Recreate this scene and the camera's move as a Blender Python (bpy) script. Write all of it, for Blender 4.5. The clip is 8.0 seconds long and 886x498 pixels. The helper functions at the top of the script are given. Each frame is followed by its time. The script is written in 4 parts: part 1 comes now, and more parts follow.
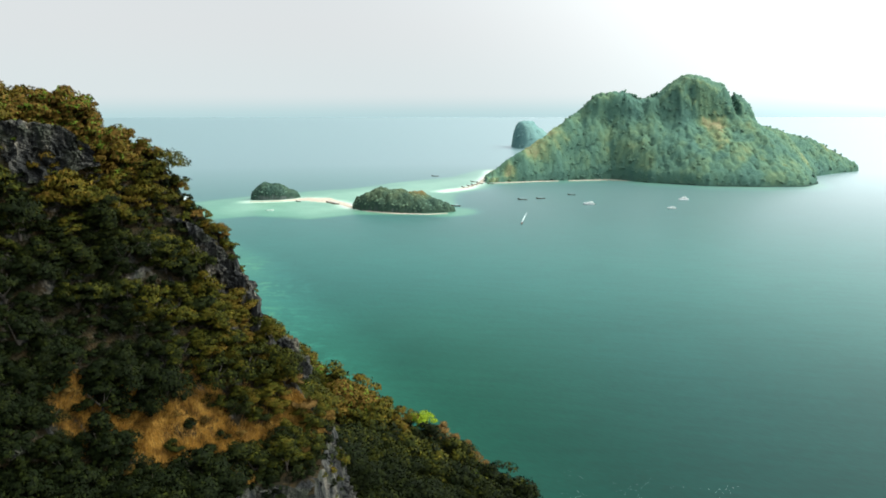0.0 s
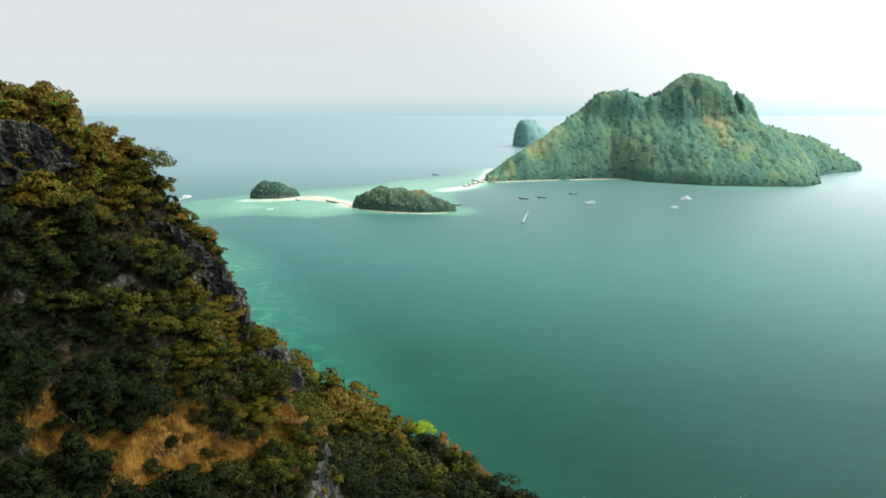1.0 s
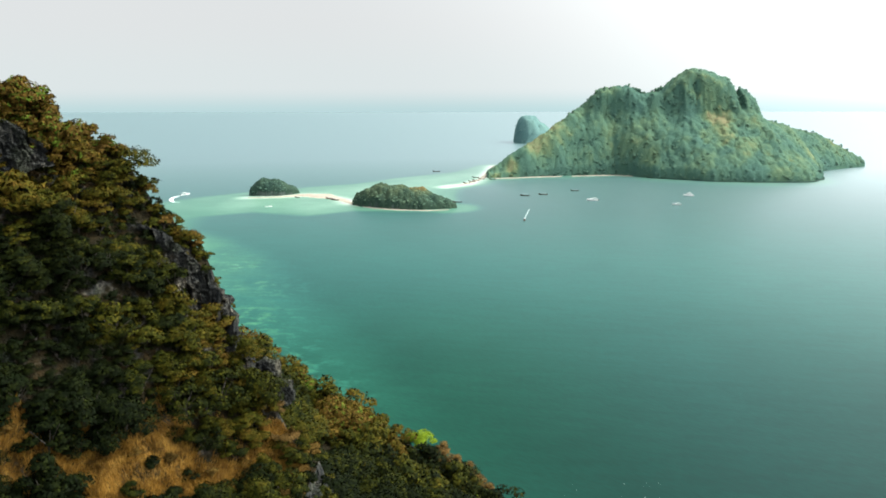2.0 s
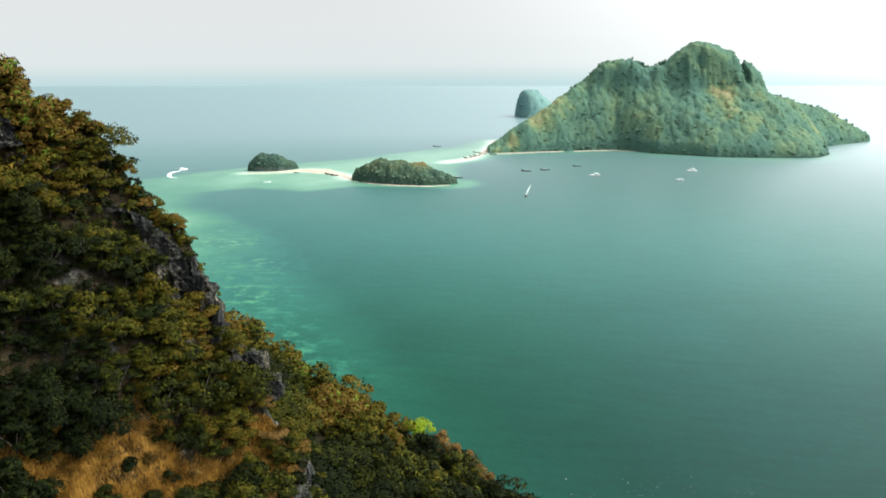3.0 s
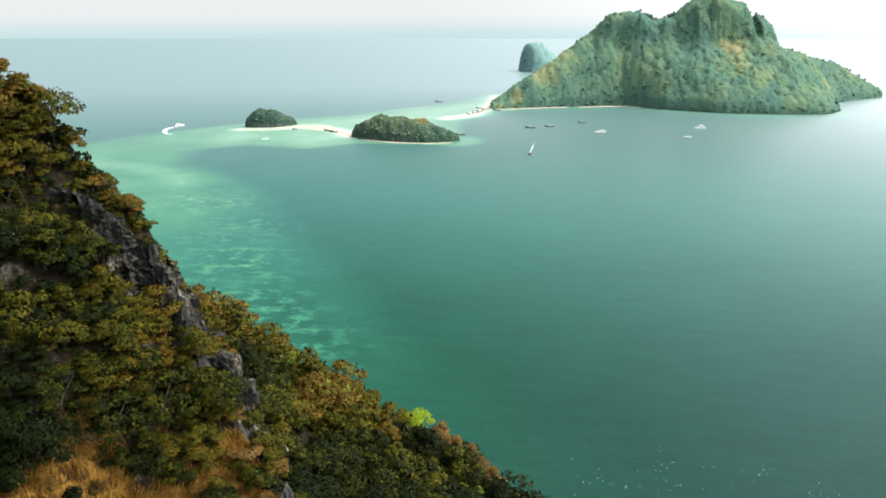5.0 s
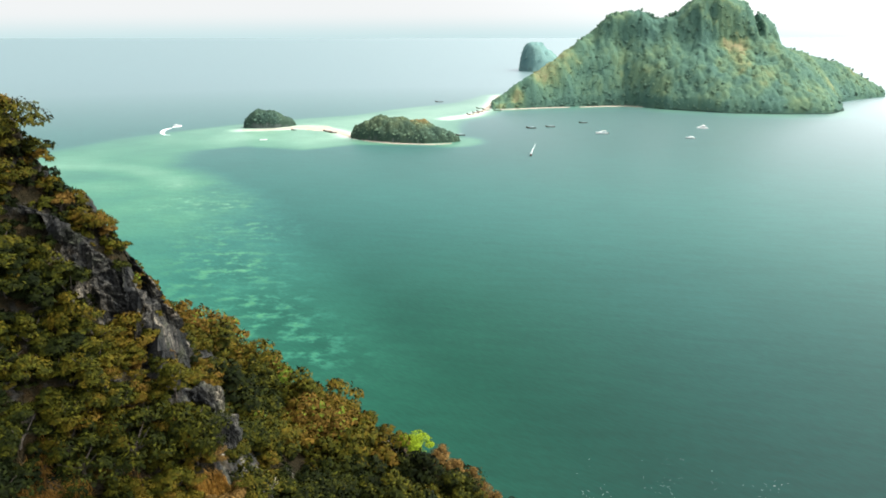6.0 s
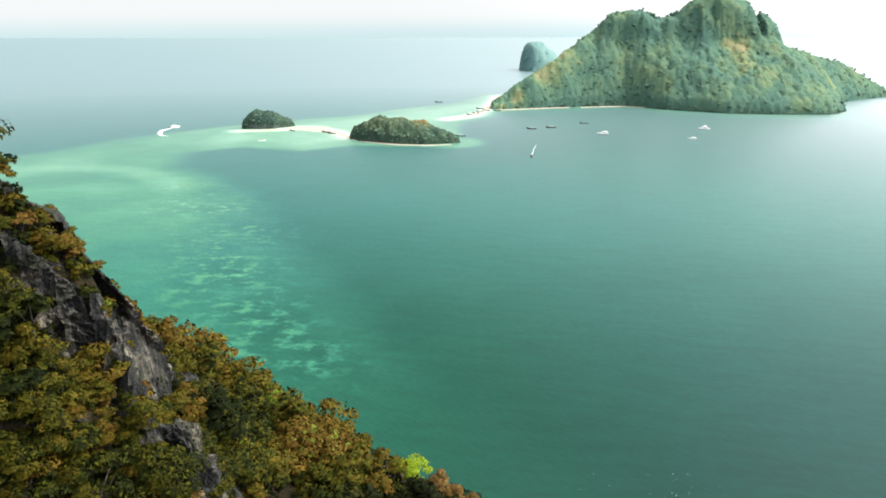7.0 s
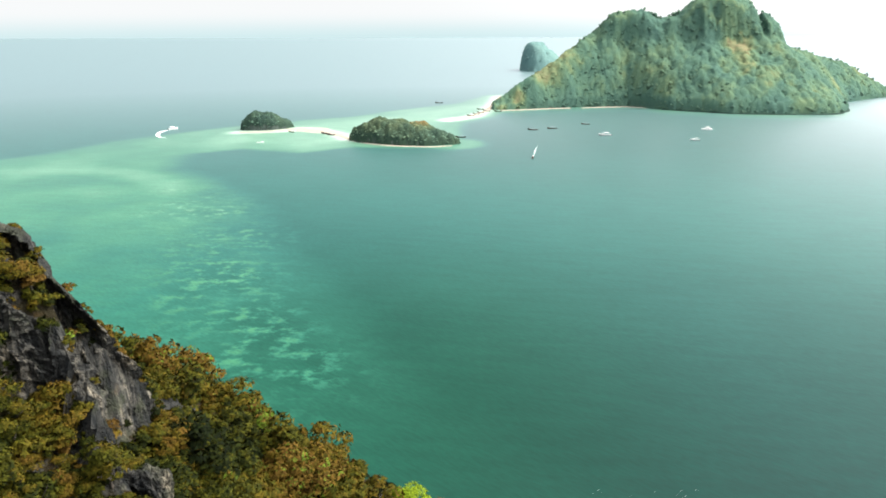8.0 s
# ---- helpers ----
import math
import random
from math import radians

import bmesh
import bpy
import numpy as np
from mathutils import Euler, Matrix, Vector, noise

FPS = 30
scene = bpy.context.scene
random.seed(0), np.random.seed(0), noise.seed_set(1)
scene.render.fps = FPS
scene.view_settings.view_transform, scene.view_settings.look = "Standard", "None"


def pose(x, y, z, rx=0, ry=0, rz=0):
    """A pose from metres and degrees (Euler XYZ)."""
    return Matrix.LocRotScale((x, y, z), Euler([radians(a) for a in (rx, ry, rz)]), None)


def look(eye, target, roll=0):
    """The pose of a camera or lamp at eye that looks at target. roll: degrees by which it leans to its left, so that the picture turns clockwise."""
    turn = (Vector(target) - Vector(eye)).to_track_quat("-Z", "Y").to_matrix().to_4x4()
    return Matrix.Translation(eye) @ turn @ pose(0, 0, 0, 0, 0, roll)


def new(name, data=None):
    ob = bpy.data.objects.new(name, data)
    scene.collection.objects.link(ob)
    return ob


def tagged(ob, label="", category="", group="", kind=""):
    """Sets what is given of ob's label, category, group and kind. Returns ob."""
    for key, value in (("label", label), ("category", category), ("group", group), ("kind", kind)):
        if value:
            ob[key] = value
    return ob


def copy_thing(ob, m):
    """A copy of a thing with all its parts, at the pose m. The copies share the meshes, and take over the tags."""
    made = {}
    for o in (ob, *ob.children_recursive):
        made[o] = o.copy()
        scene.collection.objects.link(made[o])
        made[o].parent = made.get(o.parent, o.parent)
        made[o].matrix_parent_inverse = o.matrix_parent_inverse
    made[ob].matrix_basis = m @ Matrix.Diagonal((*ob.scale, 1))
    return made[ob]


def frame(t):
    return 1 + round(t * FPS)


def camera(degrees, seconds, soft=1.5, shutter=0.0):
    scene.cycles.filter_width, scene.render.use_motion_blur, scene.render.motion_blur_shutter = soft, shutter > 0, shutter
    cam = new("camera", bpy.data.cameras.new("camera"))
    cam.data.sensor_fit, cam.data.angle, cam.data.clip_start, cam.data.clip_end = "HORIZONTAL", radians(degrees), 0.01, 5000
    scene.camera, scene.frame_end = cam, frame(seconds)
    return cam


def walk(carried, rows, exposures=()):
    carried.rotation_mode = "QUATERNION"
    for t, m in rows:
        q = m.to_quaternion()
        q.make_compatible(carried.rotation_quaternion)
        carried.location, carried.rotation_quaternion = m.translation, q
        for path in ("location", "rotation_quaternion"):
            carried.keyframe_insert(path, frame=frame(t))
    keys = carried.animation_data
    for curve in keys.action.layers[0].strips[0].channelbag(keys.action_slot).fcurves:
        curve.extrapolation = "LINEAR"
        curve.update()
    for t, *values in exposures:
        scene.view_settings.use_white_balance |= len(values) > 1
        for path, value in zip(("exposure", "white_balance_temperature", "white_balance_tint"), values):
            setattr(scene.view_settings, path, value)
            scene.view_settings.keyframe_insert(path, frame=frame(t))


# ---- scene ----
cam = camera(62.0, 8.0, soft=1.8)
PATH = [
    (0, (0.435, 1.085, 126.009), (0.411, 3.044, 125.607), -0.1),
    (0.5, (0.564, 4.208, 125.814), (0.539, 6.167, 125.41), -0.0),
    (1, (0.548, 7.68, 125.759), (0.522, 9.639, 125.353), 0.0),
    (1.5, (0.513, 11.159, 125.632), (0.486, 13.117, 125.226), -0.1),
    (3, (0.799, 21.533, 125.439), (0.769, 23.474, 124.957), -0.1),
    (3.5, (0.915, 25.106, 125.477), (0.883, 27.033, 124.942), -0.1),
    (4, (0.892, 28.811, 125.458), (0.859, 30.722, 124.871), -0.1),
    (4.5, (0.933, 32.498, 125.569), (0.899, 34.406, 124.97), -0.1),
    (4.7, (0.962, 33.969, 125.595), (0.927, 35.877, 124.997), 0.0),
    (6, (0.919, 43.822, 125.976), (0.883, 45.73, 125.376), -0.1),
    (6.5, (0.918, 47.482, 126.044), (0.881, 49.39, 125.443), -0.1),
    (7, (1.013, 51.139, 126.259), (0.977, 53.046, 125.658), -0.1),
    (7.5, (1.117, 54.896, 126.469), (1.08, 56.804, 125.868), -0.2),
    (8, (1.18, 58.746, 126.45), (1.142, 60.653, 125.849), -0.2),
]
EXPOSURES = [(0.0, -0.24, 6180, 4), (2.0, -0.22, 6260, 5), (4.0, -0.13, 6380, 8), (8.0, 0.08, 6500, 11)]
walk(cam, [(t, look(eye, target, roll)) for t, eye, target, roll in PATH], EXPOSURES)

# ---- light: hazy tropical daylight, sun high ahead and to the right ----
SUN_AZ, SUN_EL = 79.0, 49.0          # clockwise from +y, above the horizon
SUN_DIR = Vector((math.sin(radians(SUN_AZ)) * math.cos(radians(SUN_EL)),
                  math.cos(radians(SUN_AZ)) * math.cos(radians(SUN_EL)), math.sin(radians(SUN_EL))))
sun = new("sun", bpy.data.lights.new("sun", "SUN"))
sun.data.energy, sun.data.angle, sun.data.color = 4.6, radians(4), (1.0, 0.93, 0.82)
sun.matrix_world = look(SUN_DIR * 900, (0, 0, 0))


class Nodes:
    """A short way to write node trees."""

    def __init__(self, tree):
        self.tree = tree
        tree.nodes.clear()

    def add(self, kind, inputs=()):
        n = self.tree.nodes.new(kind)
        for k, v in dict(inputs).items():
            sock = n.inputs[k]
            if isinstance(v, bpy.types.NodeSocket):
                self.tree.links.new(v, sock)
            else:
                sock.default_value = v
        return n

    def maths(self, op, a, b=0.0, clamp=False):
        n = self.tree.nodes.new("ShaderNodeMath")
        n.operation, n.use_clamp = op, clamp
        for k, v in ((0, a), (1, b)):
            if isinstance(v, bpy.types.NodeSocket):
                self.tree.links.new(v, n.inputs[k])
            else:
                n.inputs[k].default_value = v
        return n.outputs[0]

    def mix(self, f, a, b, blend="MIX"):
        n = self.add("ShaderNodeMix")
        n.data_type, n.blend_type = "RGBA", blend
        for k, v in ((0, f), (6, a), (7, b)):
            if isinstance(v, bpy.types.NodeSocket):
                self.tree.links.new(v, n.inputs[k])
            else:
                n.inputs[k].default_value = v if k == 0 else (*v[:3], 1)
        return n.outputs[2]

    def span(self, v, a, b, c=0.0, d=1.0, smooth=True):
        n = self.add("ShaderNodeMapRange", {0: v, 1: a, 2: b, 3: c, 4: d})
        n.interpolation_type = "SMOOTHSTEP" if smooth else "LINEAR"
        return n.outputs[0]

    def ramp(self, f, stops):
        n = self.add("ShaderNodeValToRGB", {0: f})
        els = n.color_ramp.elements
        while len(els) < len(stops):
            els.new(0.5)
        for e, (p, c) in zip(els, stops):
            e.position, e.color = p, (*c, 1)
        return n.outputs[0]

    def noise(self, vec, scale, detail=4.0, rough=0.55, out=0):
        return self.add("ShaderNodeTexNoise", {"Vector": vec, "Scale": scale, "Detail": detail, "Roughness": rough}).outputs[out]

    def stretch(self, vec, s):
        n = self.add("ShaderNodeVectorMath", {0: vec, 1: s})
        n.operation = "MULTIPLY"
        return n.outputs[0]

    def attribute(self, key):
        n = self.add("ShaderNodeAttribute")
        n.attribute_name = key
        return n.outputs["Fac"]


world = bpy.data.worlds.new("hazy_sky")
scene.world = world
world.use_nodes = True
w = Nodes(world.node_tree)
ray_dir = w.add("ShaderNodeTexCoord").outputs["Generated"]
height = w.add("ShaderNodeSeparateXYZ", {0: ray_dir}).outputs[2]
sky = w.add("ShaderNodeTexSky")
sky.sky_type, sky.sun_disc, sky.sun_elevation, sky.sun_rotation, sky.dust_density = "NISHITA", False, radians(SUN_EL), radians(SUN_AZ), 4.0
facing = w.add("ShaderNodeVectorMath", {0: ray_dir, 1: SUN_DIR})
facing.operation = "DOT_PRODUCT"
to_sun = facing.outputs["Value"]
glow = w.maths("POWER", w.span(to_sun, -0.02, 0.84, 0.0, 1.0, smooth=False), 3.1)
low_sky = w.mix(w.span(height, 0.0, 0.10), (0.98, 1.01, 1.01), (1.0, 0.98, 0.98))
overhead = w.mix(w.span(height, 0.10, 0.55), low_sky, (0.30, 0.40, 0.58))
haze = w.mix(glow, overhead, (6.4, 6.3, 6.1))
far_sea = w.mix(w.span(height, -0.027, 0.008), (0.70, 0.885, 0.905), (1.0, 1.0, 1.0))
veil = w.mix(1.0, haze, far_sea, "MULTIPLY")
bg_sky = w.add("ShaderNodeBackground", {0: sky.outputs[0], 1: 0.05})
bg_haze = w.add("ShaderNodeBackground", {0: veil, 1: 1.0})
both = w.add("ShaderNodeMixShader", {0: 0.9, 1: bg_sky.outputs[0], 2: bg_haze.outputs[0]})
w.add("ShaderNodeOutputWorld", {0: both.outputs[0]})


# ---- materials ----
def material(name):
    m = bpy.data.materials.new(name)
    m.use_nodes = True
    return m, Nodes(m.node_tree)


def finish(n, shader):
    n.add("ShaderNodeOutputMaterial", {0: shader})


def surface(n, colour, rough=0.8, bump=None, strength=0.4, distance=0.1, metal=0.0, spec=0.3, **more):
    ins = {"Base Color": colour, "Roughness": rough, "Metallic": metal, "Specular IOR Level": spec, **more}
    if bump is not None:
        ins["Normal"] = n.add("ShaderNodeBump", {"Strength": strength, "Distance": distance, "Height": bump}).outputs[0]
    for k in ("Base Color",):
        if isinstance(ins[k], tuple):
            ins[k] = (*ins[k][:3], 1)
    return n.add("ShaderNodeBsdfPrincipled", ins).outputs[0]


# leaf colours from green to rust; the near-black end includes painted shade
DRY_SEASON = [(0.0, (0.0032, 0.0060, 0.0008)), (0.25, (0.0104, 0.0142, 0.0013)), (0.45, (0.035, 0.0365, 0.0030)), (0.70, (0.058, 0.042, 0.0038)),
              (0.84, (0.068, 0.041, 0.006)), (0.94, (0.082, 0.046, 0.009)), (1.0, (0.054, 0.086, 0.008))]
# pale blue-greens with the aerial haze over the far island mixed in
HAZED_ISLAND_GREENS = [(0.0, (0.060, 0.122, 0.098)), (0.3, (0.074, 0.142, 0.100)), (0.55, (0.104, 0.168, 0.098)), (0.75, (0.158, 0.196, 0.100)), (1.0, (0.205, 0.186, 0.105))]


ISLET_GREENS = [(0.0, (0.046, 0.090, 0.070)), (0.35, (0.078, 0.132, 0.088)), (0.7, (0.130, 0.172, 0.092)), (0.88, (0.25, 0.20, 0.085)), (1.0, (0.36, 0.21, 0.09))]


def leaf_material(name, stops, single, thinness=0.10, far=False):
    """Leaves: single trees take their tone from the object, joined ones from the tone of each crown."""
    m, n = material(name)
    if single == "own":
        tone = n.add("ShaderNodeSeparateColor", {0: n.add("ShaderNodeObjectInfo").outputs["Color"]}).outputs[0]
    elif single:
        tone = n.add("ShaderNodeObjectInfo").outputs["Random"]
    else:
        tone = n.attribute("tone")
    pos = n.add("ShaderNodeNewGeometry")
    leaf = pos.outputs["Random Per Island"]
    patch = n.noise(pos.outputs["Position"], 0.75, 3.0)
    f = n.maths("ADD", n.maths("ADD", n.maths("MULTIPLY", tone, 0.96), n.span(leaf, 0, 1, -0.02 if far else -0.07, 0.02 if far else 0.07)), n.span(patch, 0.3, 0.7, -0.05 if far else -0.17, 0.05 if far else 0.17), clamp=True)
    col = n.ramp(f, stops)
    bright = n.span(leaf, 0, 1, 0.66, 1.34, smooth=False) if not far else n.span(n.noise(pos.outputs["Position"], 0.30, 4.0, 0.7), 0.28, 0.72, 0.88, 1.12)
    col = n.mix(1.0, col, n.add("ShaderNodeCombineColor", {0: bright, 1: bright, 2: bright}).outputs[0], "MULTIPLY")
    grain = n.span(n.noise(pos.outputs["Position"], 0.9 if far else 5.5, 3.0, 0.7), 0.32, 0.68, 0.93 if far else 0.62, 1.07 if far else 1.38)
    col = n.mix(1.0, col, n.add("ShaderNodeCombineColor", {0: grain, 1: grain, 2: grain}).outputs[0], "MULTIPLY")
    ins = {"Base Color": col, "Roughness": 0.75, "Specular IOR Level": 0.06}
    if far:
        ins["Normal"] = n.add("ShaderNodeBump", {"Strength": 0.3, "Distance": 1.0, "Height": n.noise(pos.outputs["Position"], 0.8, 4.0, 0.7)}).outputs[0]
    base = n.add("ShaderNodeBsdfPrincipled", ins).outputs[0]
    lit = n.add("ShaderNodeBsdfTranslucent", {"Color": col}).outputs[0]
    finish(n, n.add("ShaderNodeMixShader", {0: thinness, 1: base, 2: lit}).outputs[0])
    return m


LEAF = leaf_material("dry_season_leaves", DRY_SEASON, "own")
LEAF_JOINED = leaf_material("dry_season_forest_leaves", DRY_SEASON, False)
LEAF_LIME = leaf_material("fresh_lime_leaves", [(0.0, (0.10, 0.17, 0.010)), (1.0, (0.19, 0.26, 0.015))], True, 0.33)
LEAF_ISLAND = leaf_material("hazed_island_leaves", HAZED_ISLAND_GREENS, False, 0.30, True)
# leaves of the farthest rock, paled and blued by painted haze
LEAF_STACK = leaf_material("hazed_stack_leaves", [(0.0, (0.125, 0.222, 0.210)), (0.5, (0.165, 0.262, 0.235)), (1.0, (0.24, 0.30, 0.245))], False, 0.12, True)
LEAF_ISLET = leaf_material("islet_leaves", ISLET_GREENS, False, 0.12, True)
LEAF_RUSSET = leaf_material("russet_leaves", [(0.0, (0.060, 0.040, 0.012)), (0.6, (0.118, 0.070, 0.020)), (1.0, (0.165, 0.105, 0.034))], True, 0.25)
LEAF_RUST = leaf_material("rust_dry_leaves", [(0.0, (0.045, 0.028, 0.006)), (0.6, (0.085, 0.049, 0.010)), (1.0, (0.12, 0.074, 0.017))], True, 0.3)

BARK, n = material("grey_bark")
p = n.add("ShaderNodeTexCoord").outputs["Object"]
g = n.noise(n.stretch(p, (6, 6, 1.2)), 2.0)
finish(n, surface(n, n.ramp(g, [(0.3, (0.03, 0.025, 0.02)), (0.7, (0.085, 0.072, 0.058))]), 0.85, g, 0.5, 0.05))

DEADWOOD, n = material("bleached_deadwood")
g = n.noise(n.add("ShaderNodeTexCoord").outputs["Object"], 3.0)
finish(n, surface(n, n.ramp(g, [(0.3, (0.16, 0.145, 0.12)), (0.7, (0.33, 0.30, 0.25))]), 0.8, g, 0.3, 0.03))


def limestone_nodes(n, p):
    """Grey karst: vertical runs of black lichen, pale fresh faces, rust stains."""
    coarse = n.noise(n.stretch(p, (1.0, 1.0, 0.28)), 0.35, 6.0, 0.62)
    fine = n.noise(p, 1.9, 6.0, 0.65)
    broken = n.noise(p, 1.1, 3.0, 0.6, 1)
    cells = n.add("ShaderNodeTexVoronoi", {"Vector": n.stretch(n.mix(0.45, p, broken), (1.5, 1.5, 0.55)), "Scale": 1.3})
    cells.feature = "DISTANCE_TO_EDGE"
    cracks = cells.outputs[0]
    col = n.ramp(coarse, [(0.34, (0.013, 0.014, 0.014)), (0.47, (0.042, 0.043, 0.040)), (0.56, (0.108, 0.102, 0.086)), (0.68, (0.31, 0.27, 0.20))])
    col = n.mix(n.span(fine, 0.48, 0.62, 0.0, 0.75), col, (0.020, 0.021, 0.020), "MIX")
    col = n.mix(n.span(n.noise(p, 0.22, 3.0), 0.60, 0.75, 0.0, 0.35), col, (0.15, 0.105, 0.055))
    runs = n.noise(n.stretch(p, (1.6, 1.6, 0.13)), 0.9, 5.0, 0.65)
    col = n.mix(n.span(runs, 0.47, 0.57, 0.0, 0.80), col, (0.010, 0.012, 0.013))
    col = n.mix(n.span(n.noise(p, 0.35, 4.0), 0.50, 0.66, 0.0, 0.5), col, (0.045, 0.052, 0.030))
    col = n.mix(n.span(n.noise(p, 4.5, 5.0, 0.7), 0.47, 0.36, 0.0, 0.85), col, (0.007, 0.007, 0.008))
    h = n.maths("ADD", n.maths("ADD", coarse, fine), n.span(cracks, 0.0, 0.10, -0.25, 0.0))
    return col, h


ROCK, n = material("karst_limestone")
p = n.add("ShaderNodeNewGeometry").outputs["Position"]
c, h = limestone_nodes(n, p)
finish(n, surface(n, c, 0.9, h, 0.9, 0.9, spec=0.15))

HILL, n = material("hillside_litter_and_rock")
geo = n.add("ShaderNodeNewGeometry")
p = geo.outputs["Position"]
rock_c, rock_h = limestone_nodes(n, p)
litter = n.noise(p, 0.55, 6.0, 0.65)
# soil and litter, taken near black to include the shade between crowns
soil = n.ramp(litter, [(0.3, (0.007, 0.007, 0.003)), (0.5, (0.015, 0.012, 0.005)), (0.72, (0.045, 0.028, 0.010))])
steep = n.add("ShaderNodeSeparateXYZ", {0: geo.outputs["True Normal"]}).outputs[2]
bare = n.span(n.maths("ADD", steep, n.span(n.noise(p, 0.4, 4.0), 0.3, 0.7, -0.13, 0.13)), 0.66, 0.48)
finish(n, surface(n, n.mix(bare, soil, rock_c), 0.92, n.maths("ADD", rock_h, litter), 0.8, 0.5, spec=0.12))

def island_ground(name, greens, stones):
    """The closed canopy of a wooded island, with bare limestone where it is too steep for trees."""
    m, n = material(name)
    p = n.add("ShaderNodeNewGeometry").outputs["Position"]
    g1, g2 = n.noise(p, 0.06, 5.0, 0.65), n.noise(n.stretch(p, (1, 1, 0.3)), 0.14, 6.0, 0.65)
    tone = n.maths("ADD", n.attribute("tone"), n.span(g1, 0.3, 0.7, -0.07, 0.07), clamp=True)
    bare = n.span(n.maths("ADD", n.attribute("rock"), n.span(g2, 0.3, 0.7, -0.25, 0.25)), 0.35, 0.70)
    col = n.mix(bare, n.ramp(tone, greens), n.ramp(g2, stones))
    finish(n, surface(n, col, 0.95, n.maths("ADD", g1, n.noise(p, 0.55, 4.0, 0.7)), 0.6, 1.5, spec=0.05))
    return m


# canopy and rock of the large island, distance haze painted into both colours
ISLAND = island_ground("hazed_island_canopy_and_rock", [(a, tuple(0.92 * k for k in c)) for a, c in HAZED_ISLAND_GREENS],
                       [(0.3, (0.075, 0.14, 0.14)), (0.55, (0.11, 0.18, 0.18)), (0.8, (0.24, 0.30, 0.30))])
# the stack lies farther out, so still more haze goes into its colours
HAZED_STACK_GREENS = [(0.0, (0.110, 0.200, 0.190)), (0.35, (0.138, 0.232, 0.208)), (0.7, (0.172, 0.262, 0.218)), (1.0, (0.24, 0.28, 0.22))]
SEA_STACK = island_ground("hazed_stack_canopy_and_rock", HAZED_STACK_GREENS, [(0.3, (0.118, 0.190, 0.190)), (0.55, (0.150, 0.222, 0.216)), (0.8, (0.22, 0.275, 0.26))])
# leaf greens halved: shade among the crowns put into the islet ground
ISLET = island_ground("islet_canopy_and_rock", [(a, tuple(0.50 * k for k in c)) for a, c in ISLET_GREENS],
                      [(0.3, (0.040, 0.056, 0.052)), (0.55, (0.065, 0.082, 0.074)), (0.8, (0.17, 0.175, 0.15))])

SAND, n = material("coral_sand")
p = n.add("ShaderNodeNewGeometry").outputs["Position"]
g = n.noise(p, 0.12, 6.0, 0.6)
wet = n.add("ShaderNodeSeparateXYZ", {0: p}).outputs[2]
c = n.ramp(g, [(0.3, (0.26, 0.225, 0.18)), (0.7, (0.38, 0.33, 0.265))])
finish(n, surface(n, n.mix(n.span(wet, 0.25, 0.02, 0.0, 0.55), c, (0.46, 0.42, 0.32)), 0.9, n.noise(p, 1.5), 0.2, 0.1))

GRASS, n = material("dry_golden_grass")
geo = n.add("ShaderNodeNewGeometry")
blade = n.ramp(n.maths("ADD", n.maths("MULTIPLY", geo.outputs["Random Per Island"], 0.45), n.span(n.noise(geo.outputs["Position"], 0.55, 5.0, 0.65), 0.32, 0.68, -0.12, 0.52)),
               [(0.1, (0.11, 0.058, 0.010)), (0.45, (0.28, 0.150, 0.023)), (0.8, (0.46, 0.27, 0.052)), (1.0, (0.56, 0.37, 0.10))])
lit = n.add("ShaderNodeBsdfTranslucent", {"Color": blade}).outputs[0]
finish(n, n.add("ShaderNodeMixShader", {0: 0.3, 1: surface(n, blade, 0.7), 2: lit}).outputs[0])

WATER, n = material("sea_water")
p = n.add("ShaderNodeNewGeometry").outputs["Position"]
shoal_and_haze = n.attribute("shoal_and_haze")
reef = n.attribute("reef")
drift = n.noise(p, 0.012, 5.0, 0.6)
patches = n.noise(n.stretch(p, (0.85, 1.15, 1.0)), 0.115, 6.0, 0.68)
blotch = n.noise(p, 0.016, 3.0)
bed = n.maths("ADD", shoal_and_haze, n.maths("MULTIPLY", reef, n.maths("MULTIPLY", n.span(patches, 0.47, 0.66, -0.05, 0.27), n.span(blotch, 0.34, 0.62, 0.2, 1.0))))
bed = n.maths("ADD", bed, n.maths("MULTIPLY", n.span(drift, 0.3, 0.7, -0.08, 0.08), n.span(shoal_and_haze, 0.12, 0.32, 0.06, 1.0)), clamp=True)
c = n.ramp(bed, [(0.0, (0.0004, 0.0215, 0.0172)), (0.16, (0.017, 0.085, 0.072)), (0.38, (0.042, 0.141, 0.090)), (0.62, (0.105, 0.222, 0.150)), (0.82, (0.22, 0.34, 0.255)), (1.0, (0.42, 0.48, 0.39))])
# haze over the distant sea, painted as a paler teal that grows with y
far_haze = n.maths("MULTIPLY", n.span(n.add("ShaderNodeSeparateXYZ", {0: p}).outputs[1], 550, 1700), n.span(bed, 0.34, 0.20))
c = n.mix(far_haze, c, (0.048, 0.122, 0.120))
turned = n.add("ShaderNodeMapping", {"Vector": p, "Rotation": (0, 0, radians(41))}).outputs[0]
chop = n.noise(n.stretch(turned, (0.36, 1.5, 1.0)), 0.62, 4.0, 0.65)
# bright and dark faces of the chop, painted into the water colour
wave_shade = n.span(chop, 0.32, 0.68, 0.89, 1.11)
c = n.mix(1.0, c, n.add("ShaderNodeCombineColor", {0: wave_shade, 1: wave_shade, 2: wave_shade}).outputs[0], "MULTIPLY")
